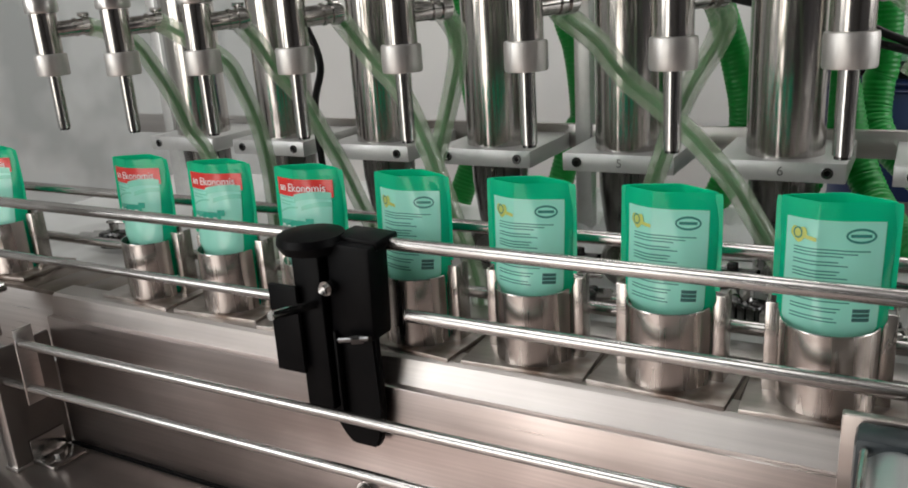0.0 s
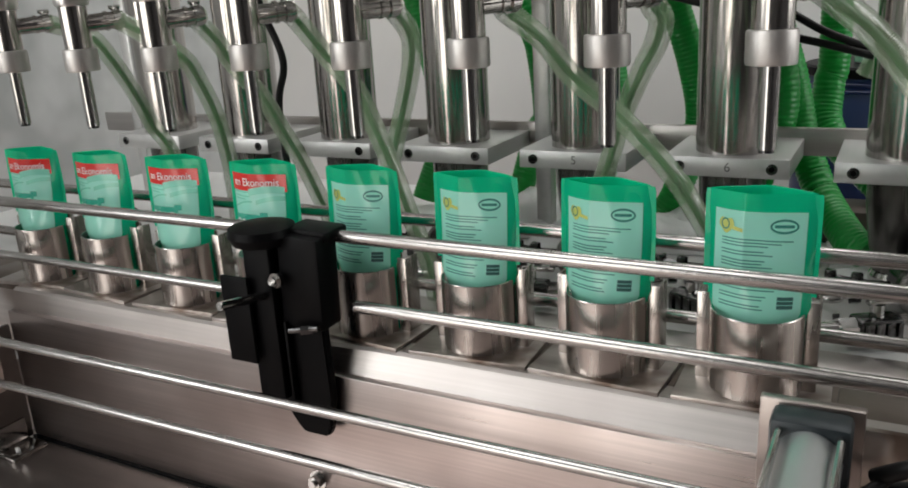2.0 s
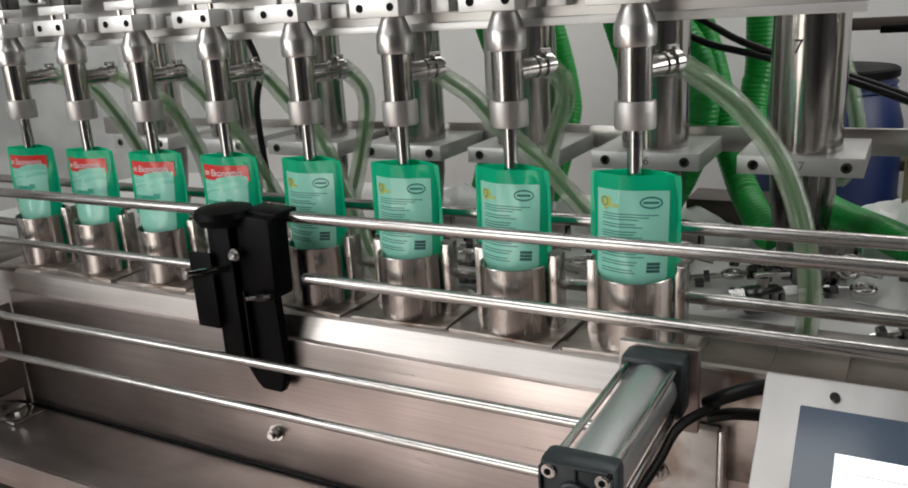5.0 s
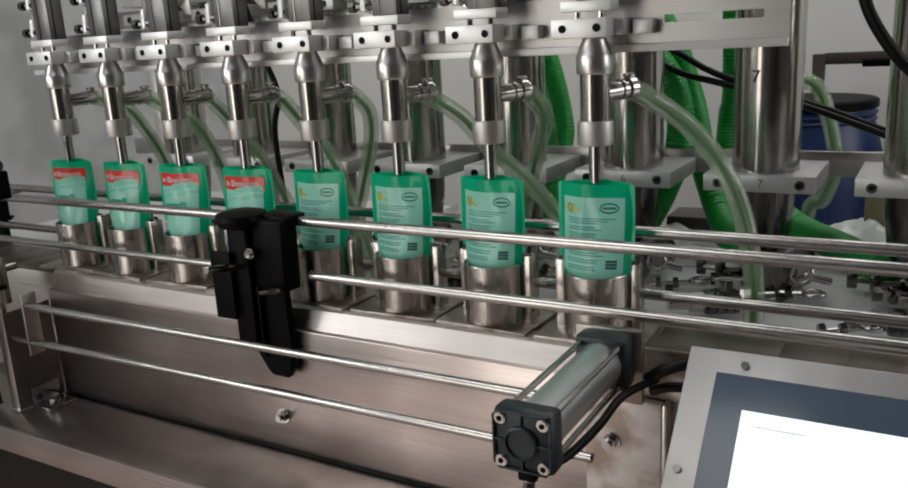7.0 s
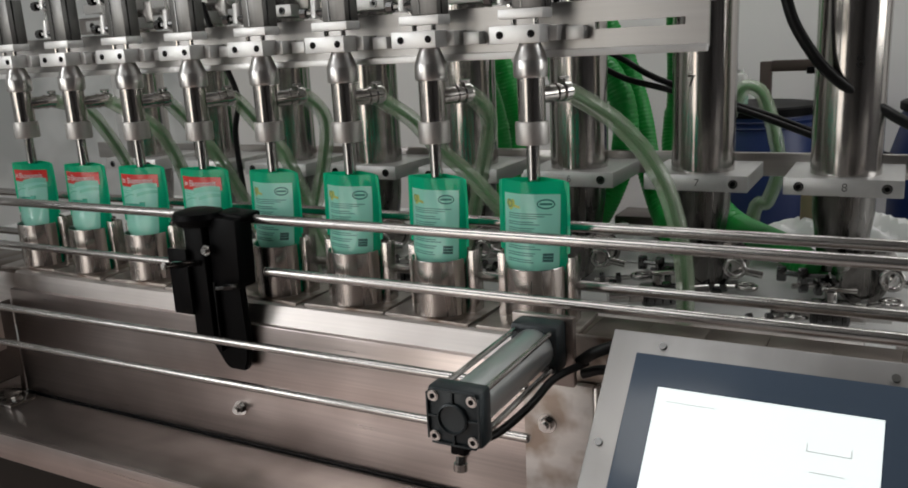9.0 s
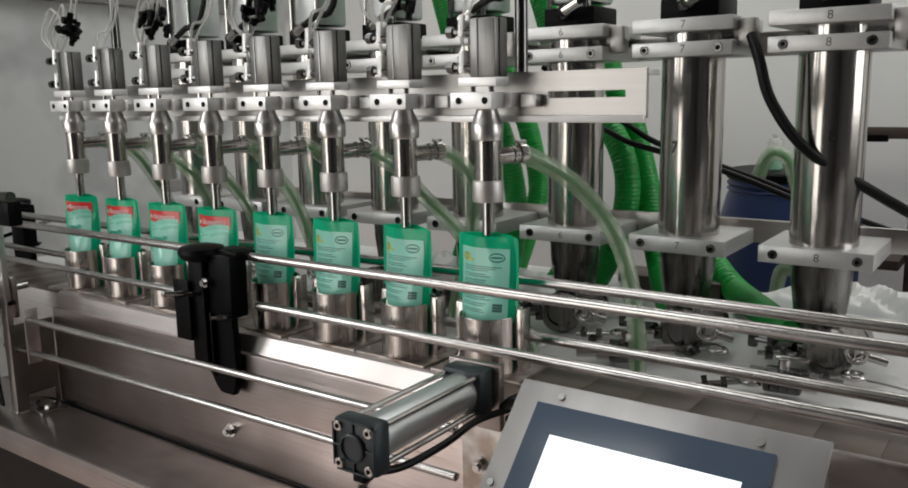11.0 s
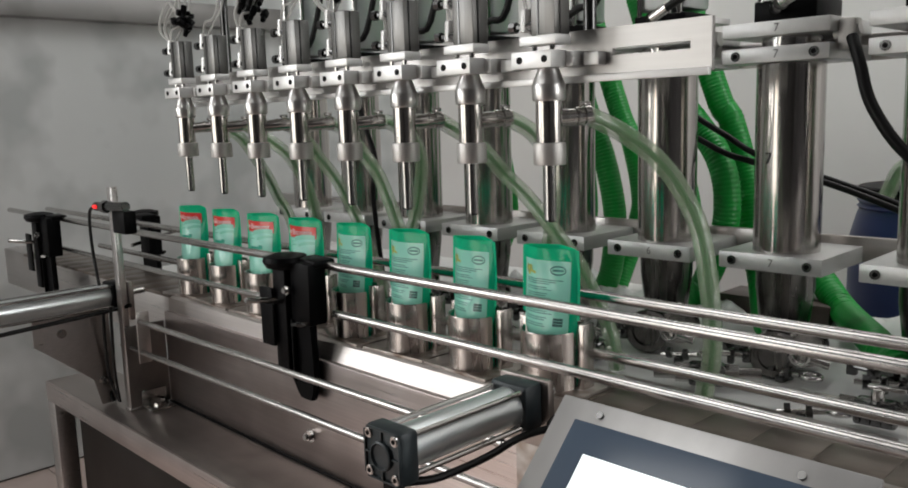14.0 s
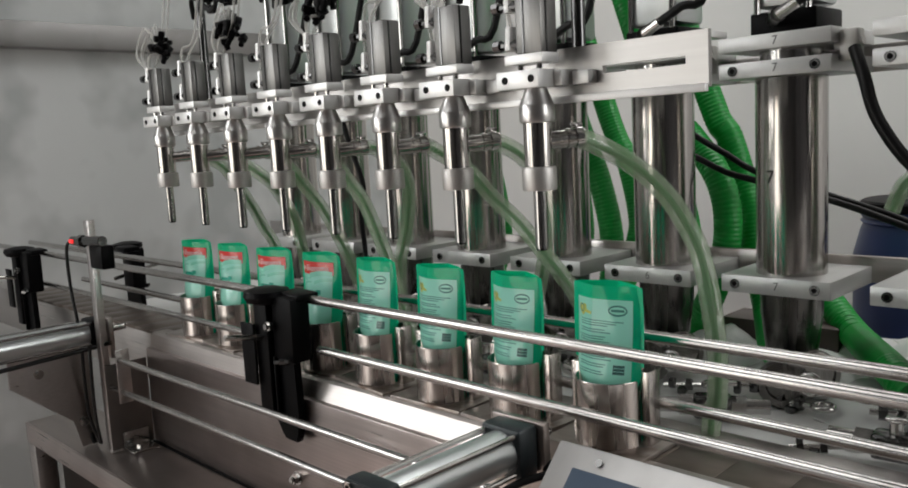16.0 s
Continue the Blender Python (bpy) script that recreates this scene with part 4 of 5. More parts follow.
def check_valve(x, y, turn):
    t = thing("check_valve", (x, y, 0.841), "dark ribbed check valve with steel unions on the deck", "valve", "check valves on the deck")
    t.matrix_basis = pose(x, y, 0.841, 0, 0, turn)
    bm = BM()
    box(bm, 0, 0, 0.028, 0.058, 0.036, 0.036, 0.006)
    body = part("body", bm, DARK_STEEL, t)
    for k in range(4):
        boxpart("rib", body, DARK_STEEL, (-0.021 + 0.014 * k, -0.019, 0.028), (0.006, 0.005, 0.028), 0.001)
    for s in (-1, 1):
        bm = BM()
        rod(bm, (s * 0.028, 0, 0.029), (s * 0.050, 0, 0.029), 0.017, seg=6)
        rod(bm, (s * 0.050, 0, 0.029), (s * 0.085, 0, 0.029), 0.012, seg=16)
        part("union", bm, POLISHED, t)
    bm = BM()
    rod(bm, (0, 0, 0.044), (0, 0, 0.062), 0.009, seg=12)
    box(bm, 0.012, 0, 0.065, 0.05, 0.012, 0.006, 0.002)
    part("lever", bm, POLISHED, t)
    return t


for _i, _x in enumerate(XC):
    check_valve(_x - 0.02 + 0.012 * ((_i * 5) % 3), 1.20 + 0.01 * ((_i * 7) % 4), (12, -20, 30, 5)[_i % 4])

# ---- braided product hoses ----
HOSES = (
    ((-1.105, 1.000, 1.298), (-1.075, 1.050, 1.274), (-1.074, 1.090, 1.225), (-1.090, 1.140, 1.160), (-1.099, 1.170, 1.108), (-1.086, 1.190, 1.061), (-1.054, 1.200, 0.945), (-1.044, 1.205, 0.850)),
    ((-0.947, 1.000, 1.298), (-0.884, 1.050, 1.241), (-0.896, 1.095, 1.196), (-0.909, 1.135, 1.133), (-0.915, 1.155, 1.064), (-0.921, 1.165, 1.005), (-0.931, 1.175, 0.920), (-0.934, 1.180, 0.850)),
    ((-0.789, 1.000, 1.298), (-0.837, 1.050, 1.289), (-0.851, 1.100, 1.254), (-0.855, 1.130, 1.219), (-0.825, 1.155, 1.165), (-0.808, 1.175, 1.109), (-0.785, 1.190, 1.048), (-0.765, 1.195, 0.997), (-0.735, 1.205, 0.916), (-0.725, 1.210, 0.850)),
    ((-0.631, 1.000, 1.298), (-0.662, 1.055, 1.286), (-0.655, 1.085, 1.251), (-0.644, 1.095, 1.229), (-0.606, 1.100, 1.187), (-0.583, 1.110, 1.126), (-0.565, 1.120, 1.063), (-0.548, 1.125, 1.004), (-0.524, 1.135, 0.919), (-0.516, 1.140, 0.850)),
    ((-0.473, 1.000, 1.298), (-0.507, 1.060, 1.292), (-0.527, 1.130, 1.257), (-0.555, 1.175, 1.212), (-0.585, 1.195, 1.148), (-0.607, 1.195, 1.083), (-0.613, 1.190, 1.051), (-0.631, 1.200, 0.940), (-0.638, 1.205, 0.850)),
    ((-0.315, 1.000, 1.298), (-0.350, 1.060, 1.286), (-0.325, 1.115, 1.246), (-0.298, 1.145, 1.198), (-0.249, 1.155, 1.154), (-0.205, 1.155, 1.113), (-0.168, 1.165, 1.066), (-0.150, 1.180, 1.031), (-0.098, 1.190, 0.932), (-0.081, 1.195, 0.850)),
    ((-0.157, 1.000, 1.298), (-0.168, 1.055, 1.283), (-0.167, 1.085, 1.265), (-0.188, 1.140, 1.234), (-0.222, 1.195, 1.192), (-0.260, 1.245, 1.129), (-0.291, 1.265, 1.046), (-0.330, 1.275, 0.938), (-0.343, 1.280, 0.850)),
    ((0.001, 1.000, 1.298), (0.019, 1.040, 1.279), (0.051, 1.075, 1.247), (0.081, 1.095, 1.209), (0.106, 1.100, 1.171), (0.123, 1.105, 1.133), (0.139, 1.100, 1.083), (0.151, 1.095, 1.020), (0.152, 1.100, 0.966), (0.147, 1.105, 0.919), (0.135, 1.115, 0.900), (0.127, 1.120, 0.850)),
)
hoses = []
_core = mat("soap_core", (0.035, 0.18, 0.05), 0.3, 0.0, 0.25)
for _k, _pts in enumerate(HOSES):
    _bm = BM()
    _b = Vector(_pts[-1])
    sweep(_bm, smooth_path([Vector(p) - _b for p in _pts], 54), 0.0146, 18)
    _h = thing("product_hose", _b, "clear green braided product hose from a filling head", "hose", "braided hoses")
    part("hose_wall", _bm, BRAID, _h)
    _bm = BM()
    sweep(_bm, smooth_path([Vector(p) - _b for p in _pts], 54), 0.0046, 10)
    part("liquid", _bm, _core, _h, "green liquid in the hose")
    hoses.append(_h)

# ---- ribbed suction hoses ----
RIBBED = (
    ((-1.000, 1.780, 1.950), (-0.900, 1.760, 1.420), (-0.872, 1.750, 1.270), (-0.838, 1.750, 1.130), (-0.824, 1.740, 1.000), (-0.860, 1.700, 0.860)),
    ((-0.880, 1.860, 1.950), (-0.660, 1.830, 1.285), (-0.625, 1.830, 1.174), (-0.612, 1.830, 1.033), (-0.622, 1.800, 1.000), (-0.652, 1.760, 0.860)),
    ((-0.770, 1.740, 1.950), (-0.526, 1.700, 1.340), (-0.467, 1.700, 1.197), (-0.434, 1.700, 1.056), (-0.443, 1.700, 0.925), (-0.460, 1.680, 0.850)),
    ((-0.767, 1.890, 1.950), (-0.547, 1.860, 1.352), (-0.493, 1.860, 1.230), (-0.461, 1.860, 1.095), (-0.456, 1.840, 1.020), (-0.481, 1.780, 0.860)),
    ((-0.460, 1.770, 1.950), (-0.345, 1.750, 1.360), (-0.316, 1.750, 1.272), (-0.275, 1.750, 1.141), (-0.261, 1.750, 1.029), (-0.300, 1.730, 0.900), (-0.330, 1.720, 0.850)),
    ((-0.408, 1.750, 1.950), (-0.188, 1.720, 1.362), (-0.145, 1.720, 1.279), (-0.096, 1.710, 1.135), (-0.066, 1.680, 1.024), (-0.027, 1.640, 0.939), (0.029, 1.546, 0.885), (0.059, 1.516, 0.872)),
    ((-0.067, 1.860, 1.950), (-0.037, 1.840, 1.218), (-0.042, 1.830, 1.100), (-0.031, 1.800, 1.016), (0.067, 1.740, 0.926), (0.130, 1.680, 0.890), (0.253, 1.483, 0.893), (0.303, 1.433, 0.872)),
    ((-0.497, 1.700, 1.950), (-0.297, 1.680, 1.393), (-0.205, 1.660, 1.288), (-0.128, 1.630, 1.208), (-0.099, 1.620, 1.130), (-0.104, 1.620, 1.044), (-0.136, 1.620, 0.954), (-0.186, 1.620, 0.860)),
)
for _pts in RIBBED:
    _bm = BM()
    _b = Vector(_pts[-1])
    sweep(_bm, smooth_path([Vector(p) - _b for p in _pts], 40), 0.0270, 16, (0.0088, 0.0018))
    solid("suction_hose", _bm, GREENHOSE, "ribbed green suction hose behind the dosing cylinders", "hose", "ribbed green hoses", at=_b)

_bm = BM()
_pts = ((0.0, 2.28, 1.07), (0.028, 2.27, 1.131), (0.054, 2.27, 1.143), (0.088, 2.27, 1.115), (0.121, 2.27, 1.009), (0.133, 2.27, 0.917), (0.108, 2.27, 0.83), (0.067, 2.27, 0.739), (0.06, 2.27, 0.0))
_b = Vector(_pts[-1])
sweep(_bm, smooth_path([Vector(p) - _b for p in _pts], 48), 0.0205, 14)
_h = thing("product_hose", _b, "clear braided hose looping down beside the drum", "hose", "braided hoses")
part("hose_wall", _bm, BRAID, _h)
_bm = BM()
sweep(_bm, smooth_path([Vector(p) - _b for p in _pts], 48), 0.009, 8)
part("liquid", _bm, _core, _h, "green liquid in the hose")

# black cables across the cylinders
for _pts, _r in ((((-0.30, 1.60, 1.375), (-0.195, 1.60, 1.310), (-0.154, 1.60, 1.282), (-0.089, 1.60, 1.245), (-0.024, 1.60, 1.208), (0.087, 1.66, 1.160), (0.184, 1.68, 1.125), (0.32, 1.70, 1.07), (0.55, 1.70, 1.00)), 0.0065),
                 (((-0.30, 1.60, 1.285), (-0.195, 1.60, 1.255), (-0.154, 1.60, 1.240), (-0.089, 1.60, 1.209), (-0.021, 1.60, 1.191), (0.10, 1.65, 1.150), (0.20, 1.66, 1.113), (0.34, 1.68, 1.055), (0.55, 1.68, 0.98)), 0.0065),
                 (((0.215, 1.42, 1.41), (0.236, 1.40, 1.365), (0.262, 1.39, 1.295), (0.32, 1.40, 1.215), (0.42, 1.46, 1.14), (0.55, 1.5, 1.06)), 0.0095),
                 (((-1.02, 1.36, 1.42), (-0.99, 1.37, 1.30), (-0.96, 1.38, 1.20), (-1.0, 1.40, 1.10), (-1.02, 1.44, 0.86)), 0.007)):
    _bm = BM()
    _b = Vector(_pts[-1])
    sweep(_bm, smooth_path([Vector(p) - _b for p in _pts], 30), _r, 10)
    solid("cable", _bm, RUBBER, "black rubber cable slung between the cylinders", "cable", "black cables", at=_b)


# ---- stop cylinders across the line ----
def stop_cylinder(x, y, z, label, stroke=0.0, rear=None):
    t = thing("air_cylinder", (x, y, z), label, "air cylinder", "stop cylinders")
    w = 0.064
    cap = boxpart("front_cap", t, CAPGREY, (0, 0.014, 0), (w, 0.028, w), 0.006, "slate grey cast end cap")
    bm = BM()
    lathe(bm, [(0.0155, 0.0), (0.0175, 0.0), (0.0175, 0.004), (0.0155, 0.005), (0.0145, 0.002), (0.004, 0.0015)], pose(0, -0.0002, 0, 90, 0, 0), 28)
    part("boss", bm, CAPGREY, cap)
    bm = BM()
    for a in range(4):
        box(bm, 0.0235, -0.0008, 0, 0.013, 0.0035, 0.0025, 0.0004, pose(0, 0, 0, 0, 90 * a, 0))
    for sx, sz, lx, lz in ((0, 0.0298, 0.052, 0.0022), (0, -0.0298, 0.052, 0.0022), (0.0298, 0, 0.0022, 0.052), (-0.0298, 0, 0.0022, 0.052)):
        box(bm, sx, -0.0008, sz, lx, 0.0035, lz, 0.0004)
    part("rib", bm, CAPGREY, cap)
    for sx in (-1, 1):
        for sz in (-1, 1):
            bm = BM()
            rod(bm, (sx * 0.0225, -0.003, sz * 0.0225), (sx * 0.0225, 0.002, sz * 0.0225), 0.0062, seg=16, bevel=0.001)
            scr = part("screw", bm, POLISHED, cap)
            bm = BM()
            rod(bm, (sx * 0.0225, -0.0036, sz * 0.0225), (sx * 0.0225, -0.0028, sz * 0.0225), 0.003, seg=6)
            part("socket", bm, BLACK, scr)
    bm = BM()
    rod(bm, (0, 0.026, 0), (0, 0.212 + stroke, 0), 0.0265, seg=36)
    part("barrel", bm, CYLBODY, t, "satin aluminium barrel")
    for sx in (-1, 1):
        for sz in (-1, 1):
            rodpart("tie_rod", t, POLISHED, (sx * 0.0235, 0.026, sz * 0.0235), (sx * 0.0235, 0.212 + stroke, sz * 0.0235), 0.0036, seg=10)
    boxpart("rear_cap", t, rear or CAPGREY, (0, 0.228 + stroke, 0), (w, 0.034, w), 0.006, "slate grey cast end cap")
    bm = BM()
    rod(bm, (0.0, 0.014, -0.030), (0.0, 0.014, -0.046), 0.009, seg=12)
    rod(bm, (0.0, 0.014, -0.044), (0.0, 0.010, -0.058), 0.006, seg=6)
    rod(bm, (0.0, 0.010, -0.056), (0.0, 0.009, -0.064), 0.0075, seg=12)
    part("port_fitting", bm, POLISHED, t)
    boxpart("port_block", t, BLACK, (0.0, 0.014, -0.038), (0.018, 0.018, 0.014), 0.002)
    bm = BM()
    sweep(bm, smooth_path([(0.006, 0.03, -0.040), (0.018, 0.07, -0.044), (0.026, 0.14, -0.040), (0.032, 0.20 + stroke, -0.030), (0.06, 0.24 + stroke, -0.02)], 20), 0.005, 10)
    part("air_hose", bm, RUBBER, t)
    rodpart("piston_rod", t, POLISHED, (0, 0.24 + stroke, 0), (0, 0.300 + stroke, 0), 0.008)
    boxpart("mount", t, SHELF, (-0.002, 0.252 + stroke, -0.014), (0.084, 0.012, 0.094), 0.002)
    return t


stop_cylinder(0.040, 0.560, 0.926, "pneumatic stop cylinder with slate end caps across the line")
stop_cylinder(-1.225, 0.42, 0.908, "pneumatic stop cylinder at the infeed end", 0.13, BLACK)


def mounting_gusset():
    """Upright plate with a cut corner that carries the infeed stop cylinder."""
    t = thing("mounting_plate", (-1.252, 0.0, 0.0), "upright steel mounting plate with cut corner under the infeed cylinder", "plate")
    bm = BM()
    a = [(0.595, 0.872), (0.768, 0.872), (0.768, 0.640), (0.735, 0.640), (0.720, 0.705), (0.595, 0.812)]
    near = [bm.verts.new((0.0025, y, z)) for y, z in a]
    far = [bm.verts.new((-0.0025, y, z)) for y, z in a]
    bm.faces.new(near)
    bm.faces.new(list(reversed(far)))
    for i in range(len(a)):
        j = (i + 1) % len(a)
        bm.faces.new((near[i], near[j], far[j], far[i]))
    part("plate", bm, STEEL, t)
    for y, z in ((0.657, 0.832), (0.742, 0.70)):
        bm = BM()
        rod(bm, (0.002, y, z), (0.005, y, z), 0.011, seg=18)
        rod(bm, (0.005, y, z), (0.012, y, z), 0.008, seg=6)
        part("bolt", bm, POLISHED, t)


mounting_gusset()

# sensor on its post
_t = thing("sensor_post", (-1.165, 0.765, 0.638), "flat steel post with clamped photo sensor and cable", "sensor")
boxpart("post", _t, STEEL, (0, 0, 0.265), (0.024, 0.004, 0.53), 0.001)
boxpart("post_flange", _t, STEEL, (-0.0105, 0.012, 0.265), (0.003, 0.0195, 0.53), 0.001)
boxpart("foot", _t, STEEL, (0, 0.02, 0.003), (0.03, 0.05, 0.005), 0.001)
_bm = BM()
rod(_bm, (-0.05, -0.014, 0.485), (0.105, -0.010, 0.492), 0.0105, seg=20, bevel=0.001)
rod(_bm, (-0.01, -0.014, 0.486), (0.012, -0.0135, 0.487), 0.0145, seg=6)
part("sensor_body", _bm, DARK_STEEL, _t)
rodpart("sensor_tail", _t, BLACK, (-0.05, -0.008, 0.485), (-0.066, -0.009, 0.484), 0.0085)
rodpart("indicator", _t, REDLED, (-0.034, -0.0255, 0.486), (-0.024, -0.0250, 0.486), 0.004)
boxpart("sensor_bracket", _t, BLACK, (0.042, 0.010, 0.452), (0.066, 0.030, 0.052), 0.004)
_bm = BM()
sweep(_bm, smooth_path([(-0.066, -0.009, 0.484), (-0.10, -0.012, 0.465), (-0.095, -0.015, 0.38), (-0.055, -0.02, 0.26), (-0.06, -0.02, 0.16), (-0.075, -0.012, 0.07), (-0.06, 0.0, 0.008)], 40), 0.0038, 8)
sweep(_bm, smooth_path([(-0.02, -0.015, 0.25), (-0.015, -0.02, 0.16), (-0.03, -0.015, 0.08), (-0.055, 0.0, 0.008)], 24), 0.0038, 8)
part("cable", _bm, RUBBER, _t)
_bm = BM()
sweep(_bm, smooth_path([(-1.27, 0.58, 0.875), (-1.29, 0.66, 0.85), (-1.28, 0.74, 0.75), (-1.245, 0.76, 0.642)], 24), 0.0048, 8)
solid("cable", _bm, RUBBER, "black air line from the infeed stop cylinder", "cable", "black cables")

# ---- operator panel ----
_m = Matrix(((1, 0, 0, 0.152), (0, 0.7143, -0.700, 0.748), (0, 0.700, 0.7143, 0.975), (0, 0, 0, 1)))
hmi = new("operator_panel")
hmi.matrix_basis = _m
tagged(hmi, "tilted operator panel with lit white touch screen in a steel frame", "control panel")
boxpart("frame_plate", hmi, HMIPLATE, (0.1765, -0.15, -0.004), (0.353, 0.30, 0.006), 0.0015, "brushed steel frame plate")
boxpart("housing", hmi, STEEL, (0.1765, -0.15, -0.045), (0.335, 0.28, 0.075), 0.003)
bez = boxpart("bezel", hmi, BEZEL, (0.169, -0.1325, 0.0015), (0.274, 0.21, 0.005), 0.0015, "slate blue bezel")
scr = boxpart("display", bez, SCREEN, (0.172, -0.133, 0.0042), (0.217, 0.136, 0.0012), 0.0, "glowing white display")
for _x, _y, _w, _h in ((0.235, -0.108, 0.040, 0.0006), (0.235, -0.128, 0.030, 0.0006), (0.10, -0.080, 0.05, 0.0006), (0.2155, -0.104, 0.0006, 0.008), (0.2545, -0.104, 0.0006, 0.008)):
    boxpart("screen_line", scr, ALU, (_x, _y, 0.0050), (_w, _h, 0.0004), 0.0)
for _x, _y in ((0.058, -0.015), (0.287, -0.018), (0.012, -0.135), (0.338, -0.135), (0.058, -0.282), (0.287, -0.282)):
    _bm = BM()
    rod(_bm, (_x, _y, -0.002), (_x, _y, 0.0012), 0.0042, seg=14)
    _s = part("screw", _bm, DARK_STEEL if _x < 0.2 else ACT, hmi)
_bm = BM()
sweep(_bm, smooth_path([(0.09, 0.80, 0.905), (0.115, 0.79, 0.925), (0.15, 0.80, 0.935), (0.20, 0.83, 0.92), (0.26, 0.845, 0.87)], 24), 0.0075, 10)
sweep(_bm, smooth_path([(0.09, 0.81, 0.885), (0.12, 0.81, 0.895), (0.17, 0.82, 0.89), (0.23, 0.845, 0.85)], 24), 0.0065, 10)
solid("cable", _bm, RUBBER, "black cables looped behind the operator panel", "cable", "black cables")


# ---- background ----
def drum(x, y, label, z, k=1.0):
    t = thing("drum", (x, y, z), label, "drum", "blue drums")
    bm = BM()
    lathe(bm, [(a * k, b) for a, b in ((0.20, 0.0), (0.225, 0.03), (0.225, 0.28), (0.235, 0.30), (0.225, 0.32), (0.225, 0.60), (0.235, 0.62), (0.225, 0.64), (0.225, 0.84), (0.205, 0.91), (0.198, 0.925), (0.206, 0.932), (0.198, 0.940), (0.206, 0.950), (0.198, 0.958), (0.19, 0.985))], None, 36)
    b = part("barrel", bm, BLUE, t)
    bm = BM()
    lathe(bm, [(a * k, b) for a, b in ((0.200, 0.962), (0.207, 0.966), (0.207, 0.985), (0.198, 0.990))], None, 36)
    part("lid_ring", bm, BLACK, t)
    return t


def bottle(x, y, z):
    t = thing("bottle", (x, y, z), "small clear plastic bottle with green liquid on the drum", "bottle")
    bm = BM()
    lathe(bm, [(0.020, 0.0), (0.024, 0.004), (0.024, 0.075), (0.018, 0.090), (0.010, 0.094), (0.010, 0.104)], None, 24)
    part("body", bm, CLEAR, t)
    rodpart("liquid", t, FILM, (0, 0, 0.003), (0, 0, 0.026), 0.0225, "green liquid", seg=24)


bottle(-0.012, 2.50, 1.076)
drum(0.025, 2.55, "dark blue plastic drum standing on a pallet", 0.085, 0.9)
drum(0.62, 2.62, "dark blue plastic drum near the back wall", 0.085)
_t = thing("pallet", (0.35, 2.58, -0.006), "brown wooden pallet under the drums", "pallet")
for _k in range(6):
    boxpart("slat", _t, BROWN, (0, -0.23 + 0.092 * _k, 0.081), (1.06, 0.075, 0.018), 0.002)
for _x in (-0.48, 0, 0.48):
    boxpart("bearer", _t, BROWN, (_x, 0, 0.036), (0.09, 0.54, 0.072), 0.002)
_t = thing("frame_rack", (0.18, 2.78, -0.01), "dark metal rack frame by the back wall", "rack")
for _sx in (-0.16, 0.16):
    boxpart("upright", _t, BROWN, (_sx, 0, 0.6), (0.035, 0.035, 1.2), 0.002)
boxpart("crossbar", _t, BROWN, (0, 0, 1.185), (0.285, 0.035, 0.035), 0.002)
boxpart("shelf_board", _t, BROWN, (0, 0, 0.8), (0.285, 0.3, 0.03), 0.002)
boxpart("handle", _t, BLACK, (0.02, -0.03, 1.17), (0.11, 0.02, 0.022), 0.004)
_bm = BM()
box(_bm, 0, 0, 0.07, 0.052, 0.06, 0.14, 0.003)
solid("board_offcut", _bm, TAN, "tan wooden offcut on the metal deck", "board", at=(0.268, 1.80, 0.841))
_bm = BM()
box(_bm, 0, 0, 0.03, 0.24, 0.10, 0.06, 0.003)
solid("brown_block", _bm, BROWN, "dark brown block on the deck", "block", at=(-0.02, 1.72, 0.841))
def crumpled_sheet(x, y, sx, sy, lift, seed):
    """A limp plastic sheet with folds, thin but closed."""
    rng = random.Random(seed)
    waves = [(rng.uniform(15, 60), rng.uniform(15, 60), rng.uniform(0, 6), rng.uniform(0.2, 1.0)) for _ in range(7)]
    nx, ny = 34, 26
    bm = BM()
    top, low = [], []
    for j in range(ny + 1):
        for i in range(nx + 1):
            u, v = i / nx - 0.5, j / ny - 0.5
            ex = 1 + 0.10 * math.sin(5 * v + seed)
            z = sum(abs(math.sin(a * u * sx + b * v * sy + c)) * d for a, b, c, d in waves) / 4
            z *= lift * (1 - (2 * abs(u)) ** 4) * (1 - (2 * abs(v)) ** 4)
            p = Vector((u * sx * ex, v * sy * (1 + 0.12 * math.cos(6 * u + seed)), z + 0.0022))
            top.append(bm.verts.new(p))
            low.append(bm.verts.new(p - Vector((0, 0, 0.0015))))
    w = nx + 1
    for j in range(ny):
        for i in range(nx):
            q = (j * w + i, j * w + i + 1, (j + 1) * w + i + 1, (j + 1) * w + i)
            bm.faces.new([top[k] for k in q])
            bm.faces.new([low[k] for k in reversed(q)])
    edge = [i for i in range(w)] + [j * w + nx for j in range(1, ny + 1)] + [ny * w + i for i in range(nx - 1, -1, -1)] + [j * w for j in range(ny - 1, 0, -1)]
    for a, b in zip(edge, edge[1:] + edge[:1]):
        bm.faces.new((top[b], top[a], low[a], low[b]))
    return solid("plastic_sheet", bm, SHEET, "crumpled white plastic sheet lying on the deck", "sheet", "white sheets", at=(x, y, 0.842))


